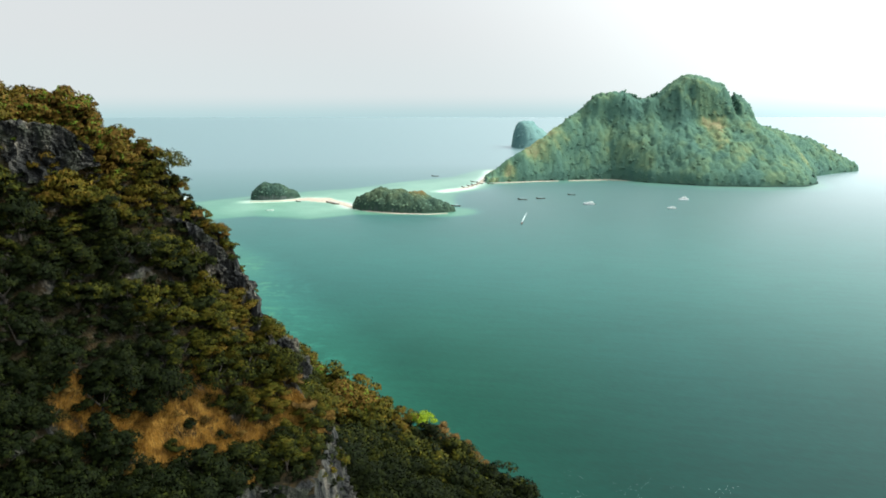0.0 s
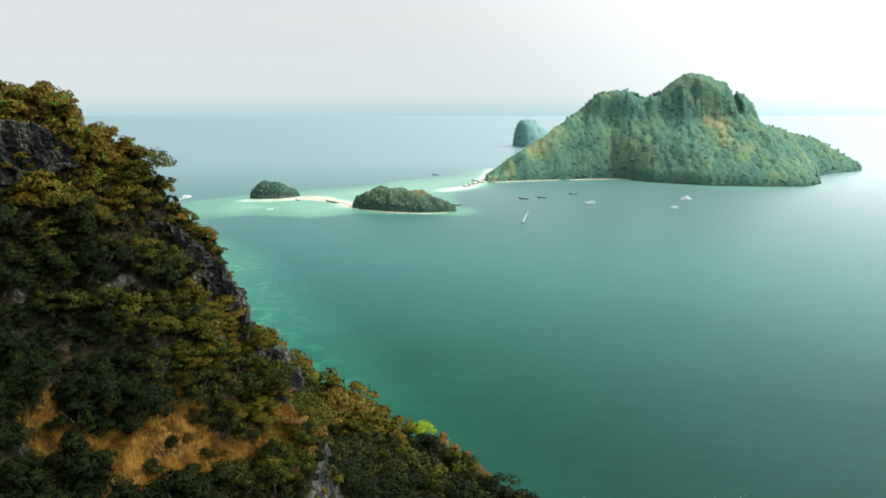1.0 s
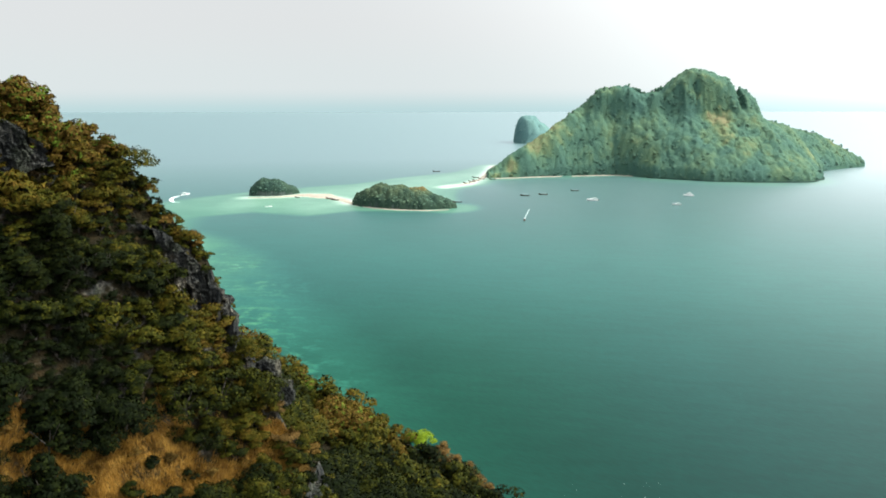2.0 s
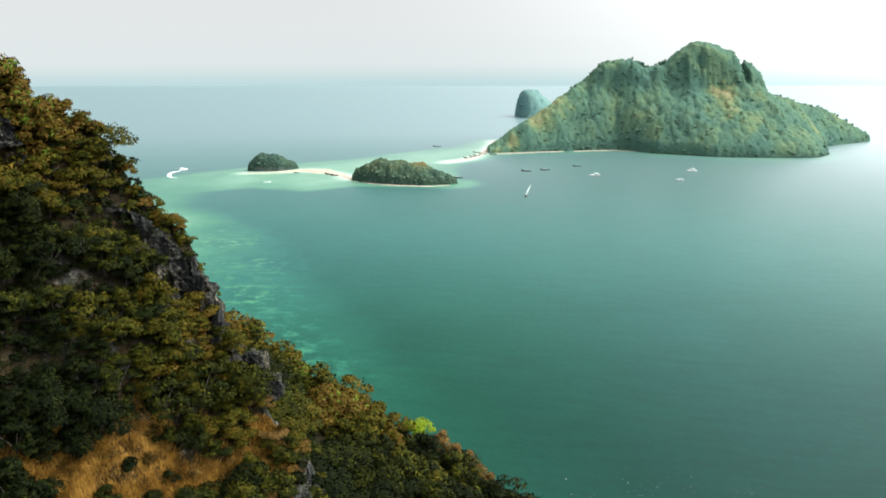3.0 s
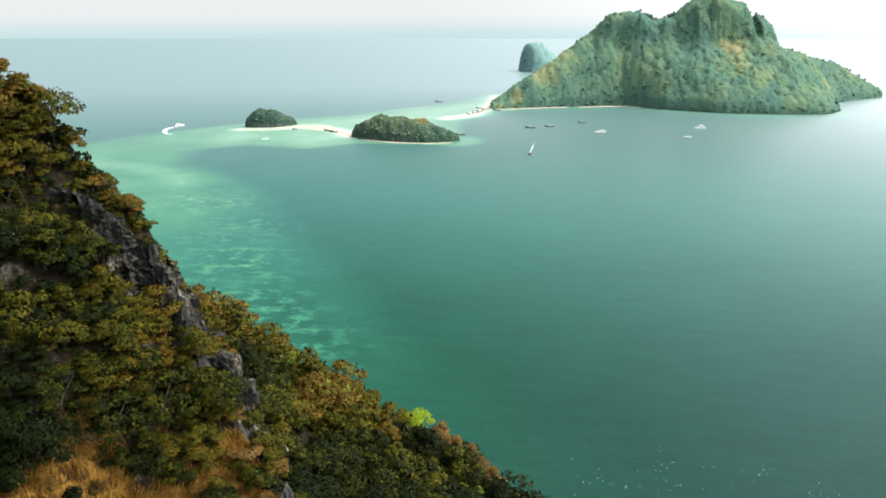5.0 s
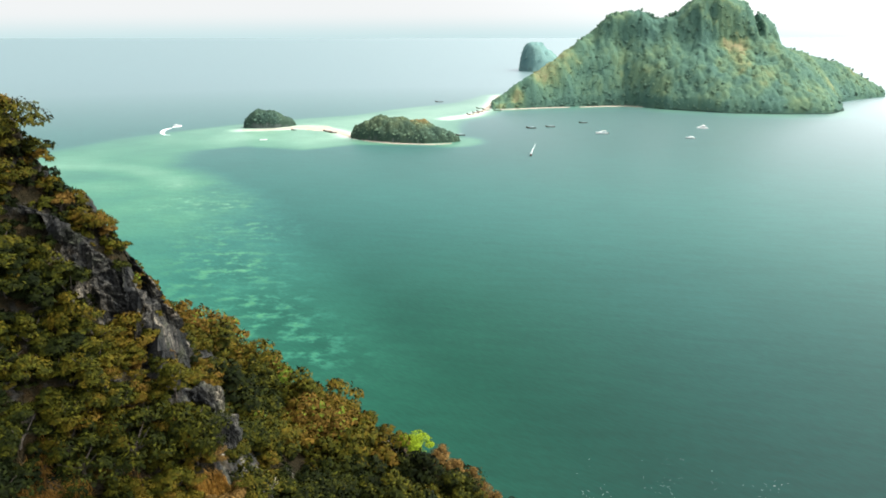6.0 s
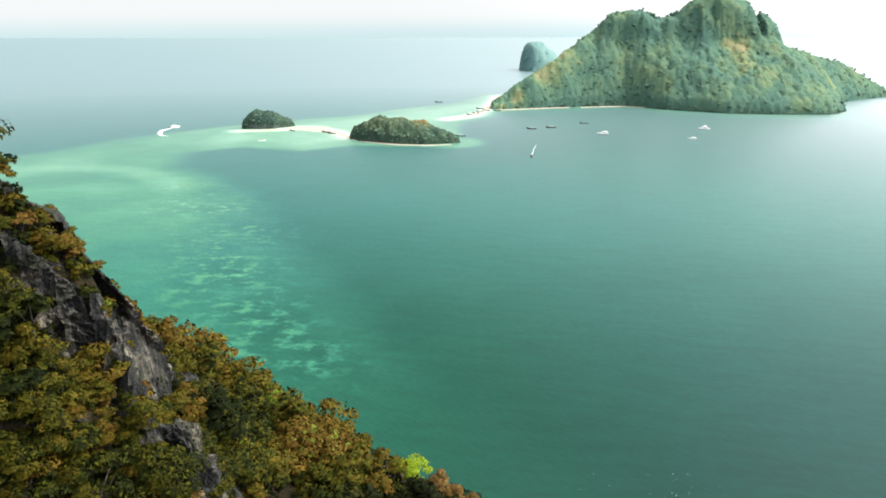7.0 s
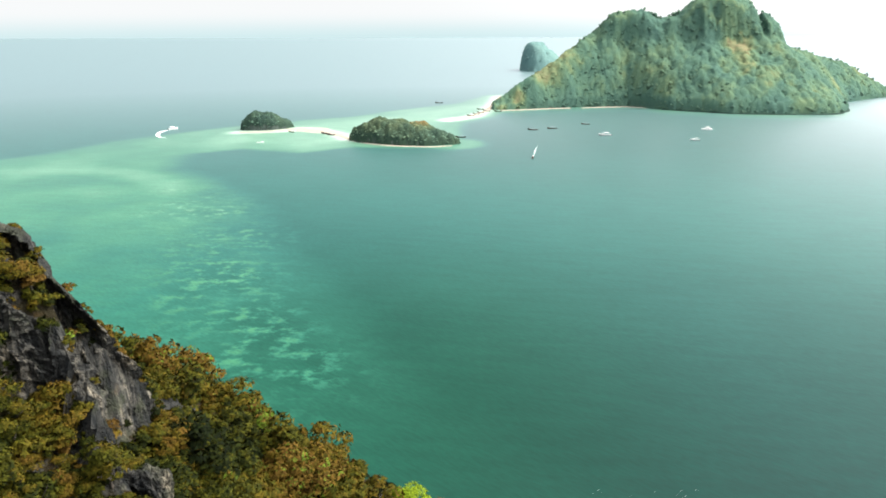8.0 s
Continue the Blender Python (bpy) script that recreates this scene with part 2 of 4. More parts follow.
long_swell = n.noise(n.stretch(n.add("ShaderNodeMapping", {"Vector": p, "Rotation": (0, 0, radians(12))}).outputs[0], (0.22, 1.0, 1.0)), 0.17, 4.0, 0.6)
across = n.add("ShaderNodeSeparateXYZ", {0: p})
inshore = n.mix(n.maths("MULTIPLY", n.span(across.outputs[0], 120, -10), n.span(across.outputs[1], 520, 250)), (1.0, 1.0, 1.0), (1.0, 1.13, 0.86))
c = n.mix(1.0, c, inshore, "MULTIPLY")
# the same for the long swell: its light and shade go into the colour
wave_shade = n.span(long_swell, 0.32, 0.68, 0.93, 1.07)
c = n.mix(1.0, c, n.add("ShaderNodeCombineColor", {0: wave_shade, 1: wave_shade, 2: wave_shade}).outputs[0], "MULTIPLY")
swell = n.noise(n.stretch(turned, (0.30, 1.5, 1.0)), 0.26, 4.0, 0.6)
ripple = n.noise(n.stretch(p, (1.0, 1.6, 1.0)), 0.9, 4.0, 0.6)
h = n.maths("ADD", n.maths("ADD", swell, long_swell), n.maths("MULTIPLY", ripple, 0.5))
waves = n.add("ShaderNodeBump", {"Strength": 0.11, "Distance": 0.6, "Height": h}).outputs[0]
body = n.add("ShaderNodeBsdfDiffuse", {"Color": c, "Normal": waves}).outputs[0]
glossy = n.add("ShaderNodeBsdfGlossy", {"Color": (0.93, 0.95, 1.0, 1), "Roughness": 0.30, "Normal": waves})
glossy.distribution = "MULTI_GGX"
shine = glossy.outputs[0]
gloss = n.maths("ADD", n.maths("MULTIPLY", n.maths("POWER", n.add("ShaderNodeFresnel", {"IOR": 1.33}).outputs[0], 1.85), 1.06), 0.0115)
gloss = n.maths("MINIMUM", gloss, 0.40)
finish(n, n.add("ShaderNodeMixShader", {0: gloss, 1: body, 2: shine}).outputs[0])

FOAM_AND_GLINT, n = material("white_foam_and_glint")
p = n.add("ShaderNodeNewGeometry").outputs["Position"]
g = n.noise(p, 0.5, 6.0, 0.7)
finish(n, surface(n, n.ramp(g, [(0.25, (0.40, 0.66, 0.60)), (0.55, (0.85, 0.88, 0.87))]), 0.8))


def paint(name, colour, rough=0.4, worn=0.15):
    m, n = material(name)
    g = n.noise(n.add("ShaderNodeTexCoord").outputs["Object"], 2.5, 5.0)
    finish(n, surface(n, n.mix(n.span(g, 0.4, 0.7, 0.0, worn), colour, tuple(0.45 * v for v in colour)), rough, g, 0.1, 0.02, spec=0.4))
    return m


HULL_WHITE = paint("white_gelcoat", (0.82, 0.82, 0.80), 0.25)
HULL_WOOD = paint("dark_varnished_hull", (0.09, 0.065, 0.045), 0.55)
CANVAS = paint("faded_canvas", (0.30, 0.33, 0.34), 0.85)
DARK_GLASS = paint("tinted_glass", (0.03, 0.04, 0.05), 0.08)
ENGINE = paint("engine_metal", (0.06, 0.06, 0.065), 0.45)


# ---- small tools for shapes ----
def fbm(x, y, octaves=4, seed=0, gain=0.5):
    """Smooth value noise from -1 to 1, on whole arrays."""
    total, amp, norm = np.zeros(np.broadcast(x, y).shape), 1.0, 0.0
    for o in range(octaves):
        fx, fy = x * 2 ** o + 17.3 * o, y * 2 ** o - 9.1 * o
        ix, iy = np.floor(fx).astype(np.int64), np.floor(fy).astype(np.int64)
        u, v = fx - ix, fy - iy
        u, v = u * u * (3 - 2 * u), v * v * (3 - 2 * v)

        def corner(a, b):
            k = (a * 374761393 + b * 668265263 + (seed + o) * 974711) & 0x7FFFFFFF
            k = ((k ^ (k >> 13)) * 1274126177) & 0x7FFFFFFF
            return ((k ^ (k >> 16)) & 0xFFFF) / 32767.5 - 1
        total += amp * ((corner(ix, iy) * (1 - u) + corner(ix + 1, iy) * u) * (1 - v) + (corner(ix, iy + 1) * (1 - u) + corner(ix + 1, iy + 1) * u) * v)
        norm += amp
        amp *= gain
    return total / norm


def sp(v, k=2.0):
    """A soft ramp: 0 below zero, v above."""
    return k * np.logaddexp(0, np.asarray(v, float) / k)


def sstep(a, b, v):
    t = np.clip((np.asarray(v, float) - a) / (b - a), 0, 1)
    return t * t * (3 - 2 * t)


def mesh_object(name, verts, faces, mat, smooth=False, attrs=(), normals=None):
    """An object from arrays of corners and of faces that all have as many corners."""
    verts, faces = np.asarray(verts, np.float32), np.asarray(faces, np.int32)
    me = bpy.data.meshes.new(name)
    k = faces.shape[1]
    me.vertices.add(len(verts))
    me.vertices.foreach_set("co", verts.ravel())
    me.loops.add(faces.size)
    me.loops.foreach_set("vertex_index", faces.ravel())
    me.polygons.add(len(faces))
    me.polygons.foreach_set("loop_start", np.arange(0, faces.size, k, dtype=np.int32))
    me.polygons.foreach_set("use_smooth", np.full(len(faces), smooth))
    me.update(calc_edges=True)
    for key, values in attrs:
        me.attributes.new(key, "FLOAT", "POINT").data.foreach_set("value", np.asarray(values, np.float32))
    me.materials.append(mat)
    if normals is not None:
        me.polygons.foreach_set("use_smooth", np.full(len(faces), True))
        me.normals_split_custom_set_from_vertices(np.asarray(normals, np.float32))
    return new(name, me)


def part(name, ob_or_bm, mat, parent, label=""):
    """One mesh under a thing, from a bmesh."""
    me = bpy.data.meshes.new(name)
    ob_or_bm.to_mesh(me)
    ob_or_bm.free()
    me.materials.append(mat)
    ob = new(name, me)
    ob.parent = parent
    return tagged(ob, label) if label else ob


def sheet(xs, ys, z, name, mat, smooth=True, attrs=(), shift=None):
    """A ground sheet over the grid xs by ys, with its heights; shift moves the corners sideways."""
    gx, gy = np.meshgrid(xs, ys)
    v = np.stack([gx, gy, z], -1)
    if shift is not None:
        v[..., 0] += shift[0]
        v[..., 1] += shift[1]
    nx, ny = len(xs), len(ys)
    i = (np.arange(ny - 1)[:, None] * nx + np.arange(nx - 1)[None]).ravel()
    f = np.stack([i, i + 1, i + nx + 1, i + nx], -1)
    return mesh_object(name, v.reshape(-1, 3), f, mat, smooth, [(k, a.ravel()) for k, a in attrs])


def away(x, y, pts):
    """Distance from a line of points, and how far along it (0 to 1)."""
    best, along = np.full(np.shape(x), 1e9), np.zeros(np.shape(x))
    for i, ((ax, ay), (bx, by)) in enumerate(zip(pts, pts[1:])):
        t = np.clip(((x - ax) * (bx - ax) + (y - ay) * (by - ay)) / ((bx - ax) ** 2 + (by - ay) ** 2), 0, 1)
        d = np.hypot(x - ax - t * (bx - ax), y - ay - t * (by - ay))
        along = np.where(d < best, (i + t) / (len(pts) - 1), along)
        best = np.minimum(best, d)
    return best, along


def inside(x, y, pts):
    """Signed distance to a closed outline: above zero inside it."""
    d, _ = away(x, y, pts + pts[:1])
    odd = np.zeros(np.shape(x), bool)
    for (ax, ay), (bx, by) in zip(pts, pts[1:] + pts[:1]):
        cross = ((ay > y) != (by > y)) & (x < (bx - ax) * (y - ay) / (by - ay + 1e-9) + ax)
        odd ^= cross
    return np.where(odd, d, -d)


# ---- lie of the land ----
def near_height(x, y):
    """The karst hill beside the camera: a steep upper hill above a grassy bench, a cliff along its edge, a lower wooded shoulder, then the sea."""
    upper = 77.0 + sp(0.84 * (-x - 30 + y - 98), 2.0)
    top = 120.3 + 3.6 * sstep(-55, -68, x)
    upper = top - sp(top - upper, 3.0)
    lower = 53.5 - 0.45 * sp(x + 8) - 1.0 * sp(x - 17) + 0.25 * sp(-x - 8) + 0.5 * sp(-x - 24) - 0.12 * (np.maximum(y, 130) - 150)
    lower = 80 - sp(80 - lower, 4.0) - 1.7 * sstep(-26, -12, x) * sstep(126, 140, y)
    lower = lower - 2.4 * sp(y - (172 - 0.7 * sp(x + 12)), 3.0) - 1.6 * sp(72 - y, 4.0)
    edge = np.minimum.reduce([(118.8 + 0.36 * (-x - 28) - y) / 1.06, -16.5 - x, y - 74 - 14 * sstep(-32, -24, x), -((x + 24.7) * 0.633 + (y - 112.75) * 0.774)])
    edge = edge + 1.2 * fbm(x / 7, y / 7, 3, 5)
    z = lower + np.maximum(upper - lower, 0) * sstep(-2.8, 0.9, edge)
    far, along = away(x, y, [(-47, 127), (-44, 135), (-42, 141), (-41, 148), (-40, 158), (-44, 168)])
    spur = np.interp(along * 5, range(6), (104.0, 95.0, 87.0, 78, 70.5, 64)) - 3.0 * np.clip(far - 1.0, 0, 3) - 1.15 * np.maximum(far - 4.0, 0)
    z = np.maximum(z, spur)
    gully = inside(x, y, [(-48.5, 136.2), (-45.3, 136.8), (-43.2, 138.0), (-41.4, 139.6), (-41.8, 140.8), (-40.6, 143.4), (-41.4, 146.4), (-41, 149), (-33, 151), (-28, 138), (-31.0, 121), (-36, 121.5), (-40.5, 124), (-44.5, 129)])
    z = z - np.maximum(z - (75.0 + 2.9 * sp(-x - 41) - 0.8 * sp(x + 41)), 0) * sstep(-0.2, 1.6, gully)
    scarp = inside(x, y, [(-40.5, 117.8), (-36.4, 118.8), (-34.6, 119.2), (-32.4, 117.5), (-30.6, 115.4), (-29.5, 111.0), (-33, 111.5), (-37, 112.0), (-40.5, 114)])
    z = z - np.maximum(z - (93.6 + 1.45 * (-x - 36)), 0) * sstep(-0.2, 2.2, scarp)
    z = z - 1.7 * sp(-x - 135, 5.0)
    z = z + 1.6 * fbm(x / 11, y / 11, 4, 2)
    return np.maximum(z, -8), edge


RIDGE = [(44, -6), (60, 8), (86, 27), (138, 56), (172, 79), (210, 104), (237, 128), (280, 132), (305, 120), (332, 125), (350, 141), (375, 157), (392, 159),
         (412, 153), (440, 143), (447, 132), (451, 113), (456, 113), (460, 127), (470, 125), (481, 117), (485, 86), (515, 77), (579, 60), (618, 52), (658, 33), (690, 16), (712, -6)]
SHORE = [(44, 1112), (123, 1134), (200, 1155), (250, 1158), (300, 1110), (373, 1070), (440, 1060), (508, 1063), (545, 1105), (580, 1195), (640, 1245), (712, 1294)]
CREST = [(44, 1120), (172, 1200), (210, 1230), (486, 1240), (580, 1292), (712, 1300)]


def island_height(x, y):
    """The large far island: a long ridge with a rock tower on its crest."""
    r = np.interp(x, *np.array(RIDGE, float).T)
    broad = sum(np.interp(x + k, *np.array(RIDGE, float).T) for k in range(-45, 46, 15)) / 7
    yf = np.interp(x, *np.array(SHORE, float).T) + 3 * fbm(x / 30, 0 * x, 3, 8)
    yr = np.interp(x, *np.array(CREST, float).T)
    v = (y - yf) / np.maximum(yr - yf, 6)
    vc = np.clip(v, 0, 1)
    low = np.minimum(np.minimum(broad, r + 12), 108)
    body, tower = low + (np.minimum(r, 108) - low) * sstep(0.5, 0.95, vc), np.maximum(r - 108, 0)
    front = body * (0.05 * sstep(0, 0.05, vc) + 0.95 * (1 - (1 - vc) ** 1.3)) + tower * sstep(0.68, 0.86, v + 0.05 * fbm(x / 14, y / 14, 3, 3))
    back = r * np.clip(1 - np.clip((y - yr) / (70 + 1.0 * np.maximum(r, 0)), 0, 1), 0, 1) ** 0.8
    z = np.where(v < 1, front, back)
    spurs = 1 - 2.2 * np.abs(fbm(x / 62 + 0.25 * fbm(x / 40, y / 40, 2, 14), y / 170, 3, 11, 0.4))
    z = z + (4 * spurs + 10 * fbm(x / 26, y / 30, 4, 12)) * 4 * vc * (1 - vc)
    return np.where((v < 0) | (r < 0) | (z < 0.2), np.minimum(z, 0) - 4, z)


def islet_height(x, y, at, half, turn, top, lean=0.0):
    """A low rounded islet with undercut rock round its foot; lean moves its highest part along it."""
    c, s = math.cos(radians(turn)), math.sin(radians(turn))
    u, v = ((x - at[0]) * c + (y - at[1]) * s) / half[0], ((y - at[1]) * c - (x - at[0]) * s) / half[1]
    r = np.hypot(u, v) * (1 + 0.10 * fbm(x / 12, y / 12, 3, 21))
    z = top * (1 - np.clip(r, 0, 1.2) ** np.interp(u * np.sign(lean), (-0.4, 0.6), (3.6, 2.0))) * (1 - abs(lean) * u * np.sign(lean))
    z = z * (1 + 0.16 * fbm(x / 15, y / 15, 3, 23))
    return np.where(r < 1, np.maximum(z, 0) * 0.86 + 2.2 * sstep(1.0, 0.90, r) * (1 + 0.9 * fbm(x / 7, y / 7, 3, 24)), -3.0)


# ---- the sea: one sheet out to the horizon ----
def widening(lo, hi, step, far):
    """Grid lines, even between lo and hi, then ever wider out to far."""
    out, s = [], step
    v = hi
    while v < far:
        s *= 1.22
        v += s
        out.append(min(v, far))
    left, s, v = [], step, lo
    while v > -far:
        s *= 1.22
        v -= s
        left.append(max(v, -far))
    return np.array(left[::-1] + list(np.arange(lo, hi + step, step)) + out)


BAR = [(-620, 470), (-500, 630), (-440, 722), (-405, 766), (-374, 838), (-332, 896), (-270, 957), (-196, 1016), (-141, 1046), (-85, 1120), (-5, 1198), (50, 1330), (150, 1360),
       (110, 1150), (62, 1086), (22, 1030), (8, 930), (8, 838), (0, 815), (-26, 795), (-64, 795), (-105, 800), (-150, 765), (-215, 790), (-262, 760), (-330, 690), (-300, 660),
       (-400, 655), (-470, 560)]
SAND_WAY = [(-250, 904), (-226, 908), (-204, 917), (-188, 930), (-166, 926), (-146, 906), (-131, 884), (-117, 859), (-100, 846)]
SPIT_WAY = [(-12, 1006), (18, 1042), (40, 1100), (52, 1150), (62, 1230), (72, 1300)]

xs, ys = widening(-560, 760, 8, 4900), widening(150, 1420, 8, 4900)
gx, gy = np.meshgrid(xs, ys)
wob = 14 * fbm(gx / 60, gy / 60, 4, 31)
bar = inside(gx, gy, BAR) + wob * 0.25
d_sand = np.minimum(away(gx, gy, SAND_WAY)[0], away(gx, gy, SPIT_WAY)[0]) + wob * 0.5
d_islet = away(gx, gy, [(-110, 850), (-60, 842), (-5, 826)])[0] + 0.2 * wob
shore_y = np.interp(gx, *np.array(SHORE, float).T)
# green shallows along the island, widened to paint in its reflection
fringe = sstep(105, 0, shore_y - gy + wob * 0.6) * sstep(20, 70, gx) * sstep(640, 520, gx) * (gy < shore_y + 40)
streak = away(gx, gy, [(-480, 650), (-390, 682), (-300, 684), (-245, 650), (-215, 610)])[0] + 0.3 * wob
flats = inside(gx, gy, [(-600, 500), (-470, 640), (-300, 690), (-240, 640), (-150, 590), (-100, 470), (-62, 370), (-28, 290), (0, 225), (-20, 150), (-600, 150)])
shoal_and_haze = 0.44 * sstep(-7, 12, bar) * (1 - 0.16 * sstep(-270, -350, gx)) + 0.16 * sstep(20, 60, bar) * sstep(-290, -230, gx)
lagoon = inside(gx, gy, [(-640, 430), (-500, 620), (-440, 712), (-372, 835), (-330, 890), (-268, 940), (-235, 860), (-255, 760), (-235, 640), (-640, 380)])
shoal_and_haze = np.maximum(shoal_and_haze, 0.36 * sstep(-30, 30, lagoon + 0.6 * wob))
# no shoal here: open water lightened with distance in place of haze light
shoal_and_haze = np.maximum(shoal_and_haze, 0.15 * sstep(190, 600, gy + 0.25 * gx + wob) * (1 - 0.35 * sstep(560, 900, gy) * sstep(-150, 80, gx)))
shoal_and_haze = np.maximum(shoal_and_haze, 0.95 * np.exp(-(np.maximum(d_sand - 6, 0) / 19) ** 1.3))
shoal_and_haze = np.maximum(shoal_and_haze, 0.40 * sstep(48, 24, d_islet))
shoal_and_haze = np.maximum(shoal_and_haze, 0.46 * np.exp(-(streak / 40) ** 2))
shoal_and_haze = np.maximum(shoal_and_haze, 0.33 * fringe)
shoal_and_haze = np.maximum(shoal_and_haze, np.interp(gy, (240, 400, 600), (0.06, 0.20, 0.38)) * sstep(-75, 70, flats + wob))
reef = sstep(52, 8, away(gx, gy, [(-205, 590), (-140, 480), (-112, 410), (-98, 345), (-68, 296)])[0] + wob)
reef = np.maximum(reef, 0.14 * sstep(-10, 60, flats))
sea = sheet(xs, ys, np.zeros_like(gx), "water", WATER, True, [("shoal_and_haze", shoal_and_haze), ("reef", reef)])
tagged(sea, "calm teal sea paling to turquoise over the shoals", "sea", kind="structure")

# ---- the hill beside the camera ----
xs, ys = np.arange(-160, 76, 0.8), np.arange(28, 216, 0.8)
gx, gy = np.meshgrid(xs, ys)
gz, edge = near_height(gx, gy)
sy, sx = np.gradient(gz, 0.8)
crag = sstep(1.1, 2.2, np.hypot(sx, sy))
rib = fbm(gx / 2.6, gy / 2.6, 4, 41, 0.6)
gz = gz + crag * 1.1 * fbm(gx / 1.7, gy / 1.7, 3, 44, 0.6)
hill = sheet(xs, ys, gz, "ground", HILL, False, (), (crag * 1.5 * rib, crag * 1.5 * fbm(gx / 2.3, gy / 2.3, 4, 42, 0.6)))
tagged(hill, "steep limestone hillside covered in dry-season scrub", "hillside", kind="structure")


# ---- trees ----
def crown_arrays(seed, radius, tall, clumps, leaves, size):
    """Leaf sprays of an uneven crown: flattened tiers of small pointed sprays, with gaps between."""
    rnd = np.random.default_rng(seed)
    a = rnd.uniform(0, 2 * np.pi, clumps)
    up = rnd.uniform(-0.3, 1.0, clumps)
    ring = np.sqrt(np.clip(1 - up ** 2, 0, 1)) * rnd.uniform(0.25, 0.95, clumps)
    lop = rnd.uniform(-0.25, 0.25, 2) * radius
    centre = np.stack([radius * ring * np.cos(a) + lop[0] * up, radius * ring * np.sin(a) + lop[1] * up, tall * (0.36 + 0.54 * up * rnd.uniform(0.65, 1.1, clumps))], -1)
    big = radius * rnd.uniform(0.20, 0.50, clumps)
    total = clumps * leaves
    d = rnd.normal(size=(total, 3))
    d[:, 2] = np.abs(d[:, 2]) * 0.9 + d[:, 2] * 0.25
    d /= np.linalg.norm(d, axis=1, keepdims=True)
    rep = np.repeat(np.arange(clumps), leaves)
    at = centre[rep] + d * (big[rep] * rnd.uniform(0.45, 1.0, total) ** 0.6 * rnd.choice((1.0, 1.0, 1.0, 1.22), total))[:, None] * (1, 1, 0.62)
    normal = d + (0, 0, 0.35) + rnd.normal(scale=0.50, size=(total, 3))
    normal /= np.linalg.norm(normal, axis=1, keepdims=True)
    side = np.cross(normal, rnd.normal(size=(total, 3)))
    side /= np.linalg.norm(side, axis=1, keepdims=True)
    over = np.cross(normal, side)
    s = size * rnd.uniform(0.55, 1.45, total)[:, None]
    sag = normal * s * 0.28
    v = np.stack([at - side * s * 1.0 - sag, at - over * s * 0.5, at + side * s * 0.75 + over * s * 0.5], 1)
    whole = at - np.array((0, 0, 0.15 * tall))
    whole /= np.linalg.norm(whole, axis=1, keepdims=True) + 1e-6
    soft = 0.28 * d + 0.40 * normal + 0.62 * whole
    soft /= np.linalg.norm(soft, axis=1, keepdims=True)
    return v.reshape(-1, 3), np.arange(total * 3).reshape(-1, 3), np.repeat(soft, 3, axis=0)


def tube(bm, a, b, ra, rb, sides=6):
    """A tapered limb between two points."""
    a, b = Vector(a), Vector(b)
    m = look(a, b)
    rings = []
    for at, r in ((a, ra), (b, rb)):
        rings.append([bm.verts.new(at + m.to_3x3() @ Vector((r * math.cos(2 * math.pi * i / sides), r * math.sin(2 * math.pi * i / sides), 0))) for i in range(sides)])
    for i in range(sides):
        bm.faces.new((rings[0][i], rings[0][(i + 1) % sides], rings[1][(i + 1) % sides], rings[1][i]))
    bm.faces.new(rings[1])


def tree_thing(name, seed, radius, tall, clear, leaf, label, category, clumps=13, leaves=166, size=0.162):
    """A tree: an Empty at its foot, a tapered trunk with limbs, and a crown."""
    rnd = random.Random(seed)
    top = tagged(new(name), label, category)
    bm = bmesh.new()
    bend = Vector((rnd.uniform(-0.3, 0.3), rnd.uniform(-0.3, 0.3), clear + 0.3 * tall))
    tube(bm, (0, 0, -1.2), bend * 0.5, 0.05 * radius + 0.04, 0.04 * radius + 0.03)
    tube(bm, bend * 0.5, bend, 0.04 * radius + 0.03, 0.03 * radius + 0.02)
    for i in range(5):
        a = rnd.uniform(0, 6.28)
        tip = Vector((0.62 * radius * math.cos(a), 0.62 * radius * math.sin(a), clear + tall * rnd.uniform(0.45, 0.8)))
        tube(bm, bend * rnd.uniform(0.55, 0.95), tip, 0.024 * radius + 0.015, 0.012, 5)
    part("trunk", bm, BARK, top)
    v, f, soft = crown_arrays(seed, radius, tall, clumps, leaves, size)
    crown = mesh_object("crown", v + np.array((0, 0, clear)), f, leaf, normals=soft)
    crown.parent = top
    return top


LABEL_TREE = "scrubby dry-season tree with olive and brown leaves on the hillside"
kinds = [tree_thing("tree", 100 + i, r, t, c, LEAF, LABEL_TREE, "tree", k) for i, (r, t, c, k) in enumerate(
    [(1.9, 2.8, 0.3, 13), (2.2, 2.9, 0.3, 14), (1.6, 2.5, 0.3, 11), (2.4, 3.2, 0.4, 16), (1.9, 3.4, 0.5, 14), (1.4, 2.0, 0.2, 10), (2.1, 2.5, 0.2, 15), (1.8, 3.0, 0.4, 13)])]
fine_forest = [crown_arrays(240 + i, r, t, k, 112, 0.195) for i, (r, t, k) in enumerate([(2.2, 2.8, 12), (2.6, 3.0, 14), (1.8, 2.5, 10), (2.9, 3.3, 15)])]
forest = [crown_arrays(200 + i, r, t, k, 70, 0.275) for i, (r, t, k) in enumerate([(2.2, 2.8, 12), (2.6, 3.0, 14), (1.8, 2.5, 10), (2.9, 3.3, 15), (2.3, 3.3, 12), (2.0, 2.4, 11)])]


outer_crowns = [crown_arrays(300 + i, r, t, 9, 11, 0.60) for i, (r, t) in enumerate([(2.9, 4.2), (3.4, 4.8), (2.5, 3.8), (3.8, 5.0), (2.6, 5.2), (3.1, 3.8)])]


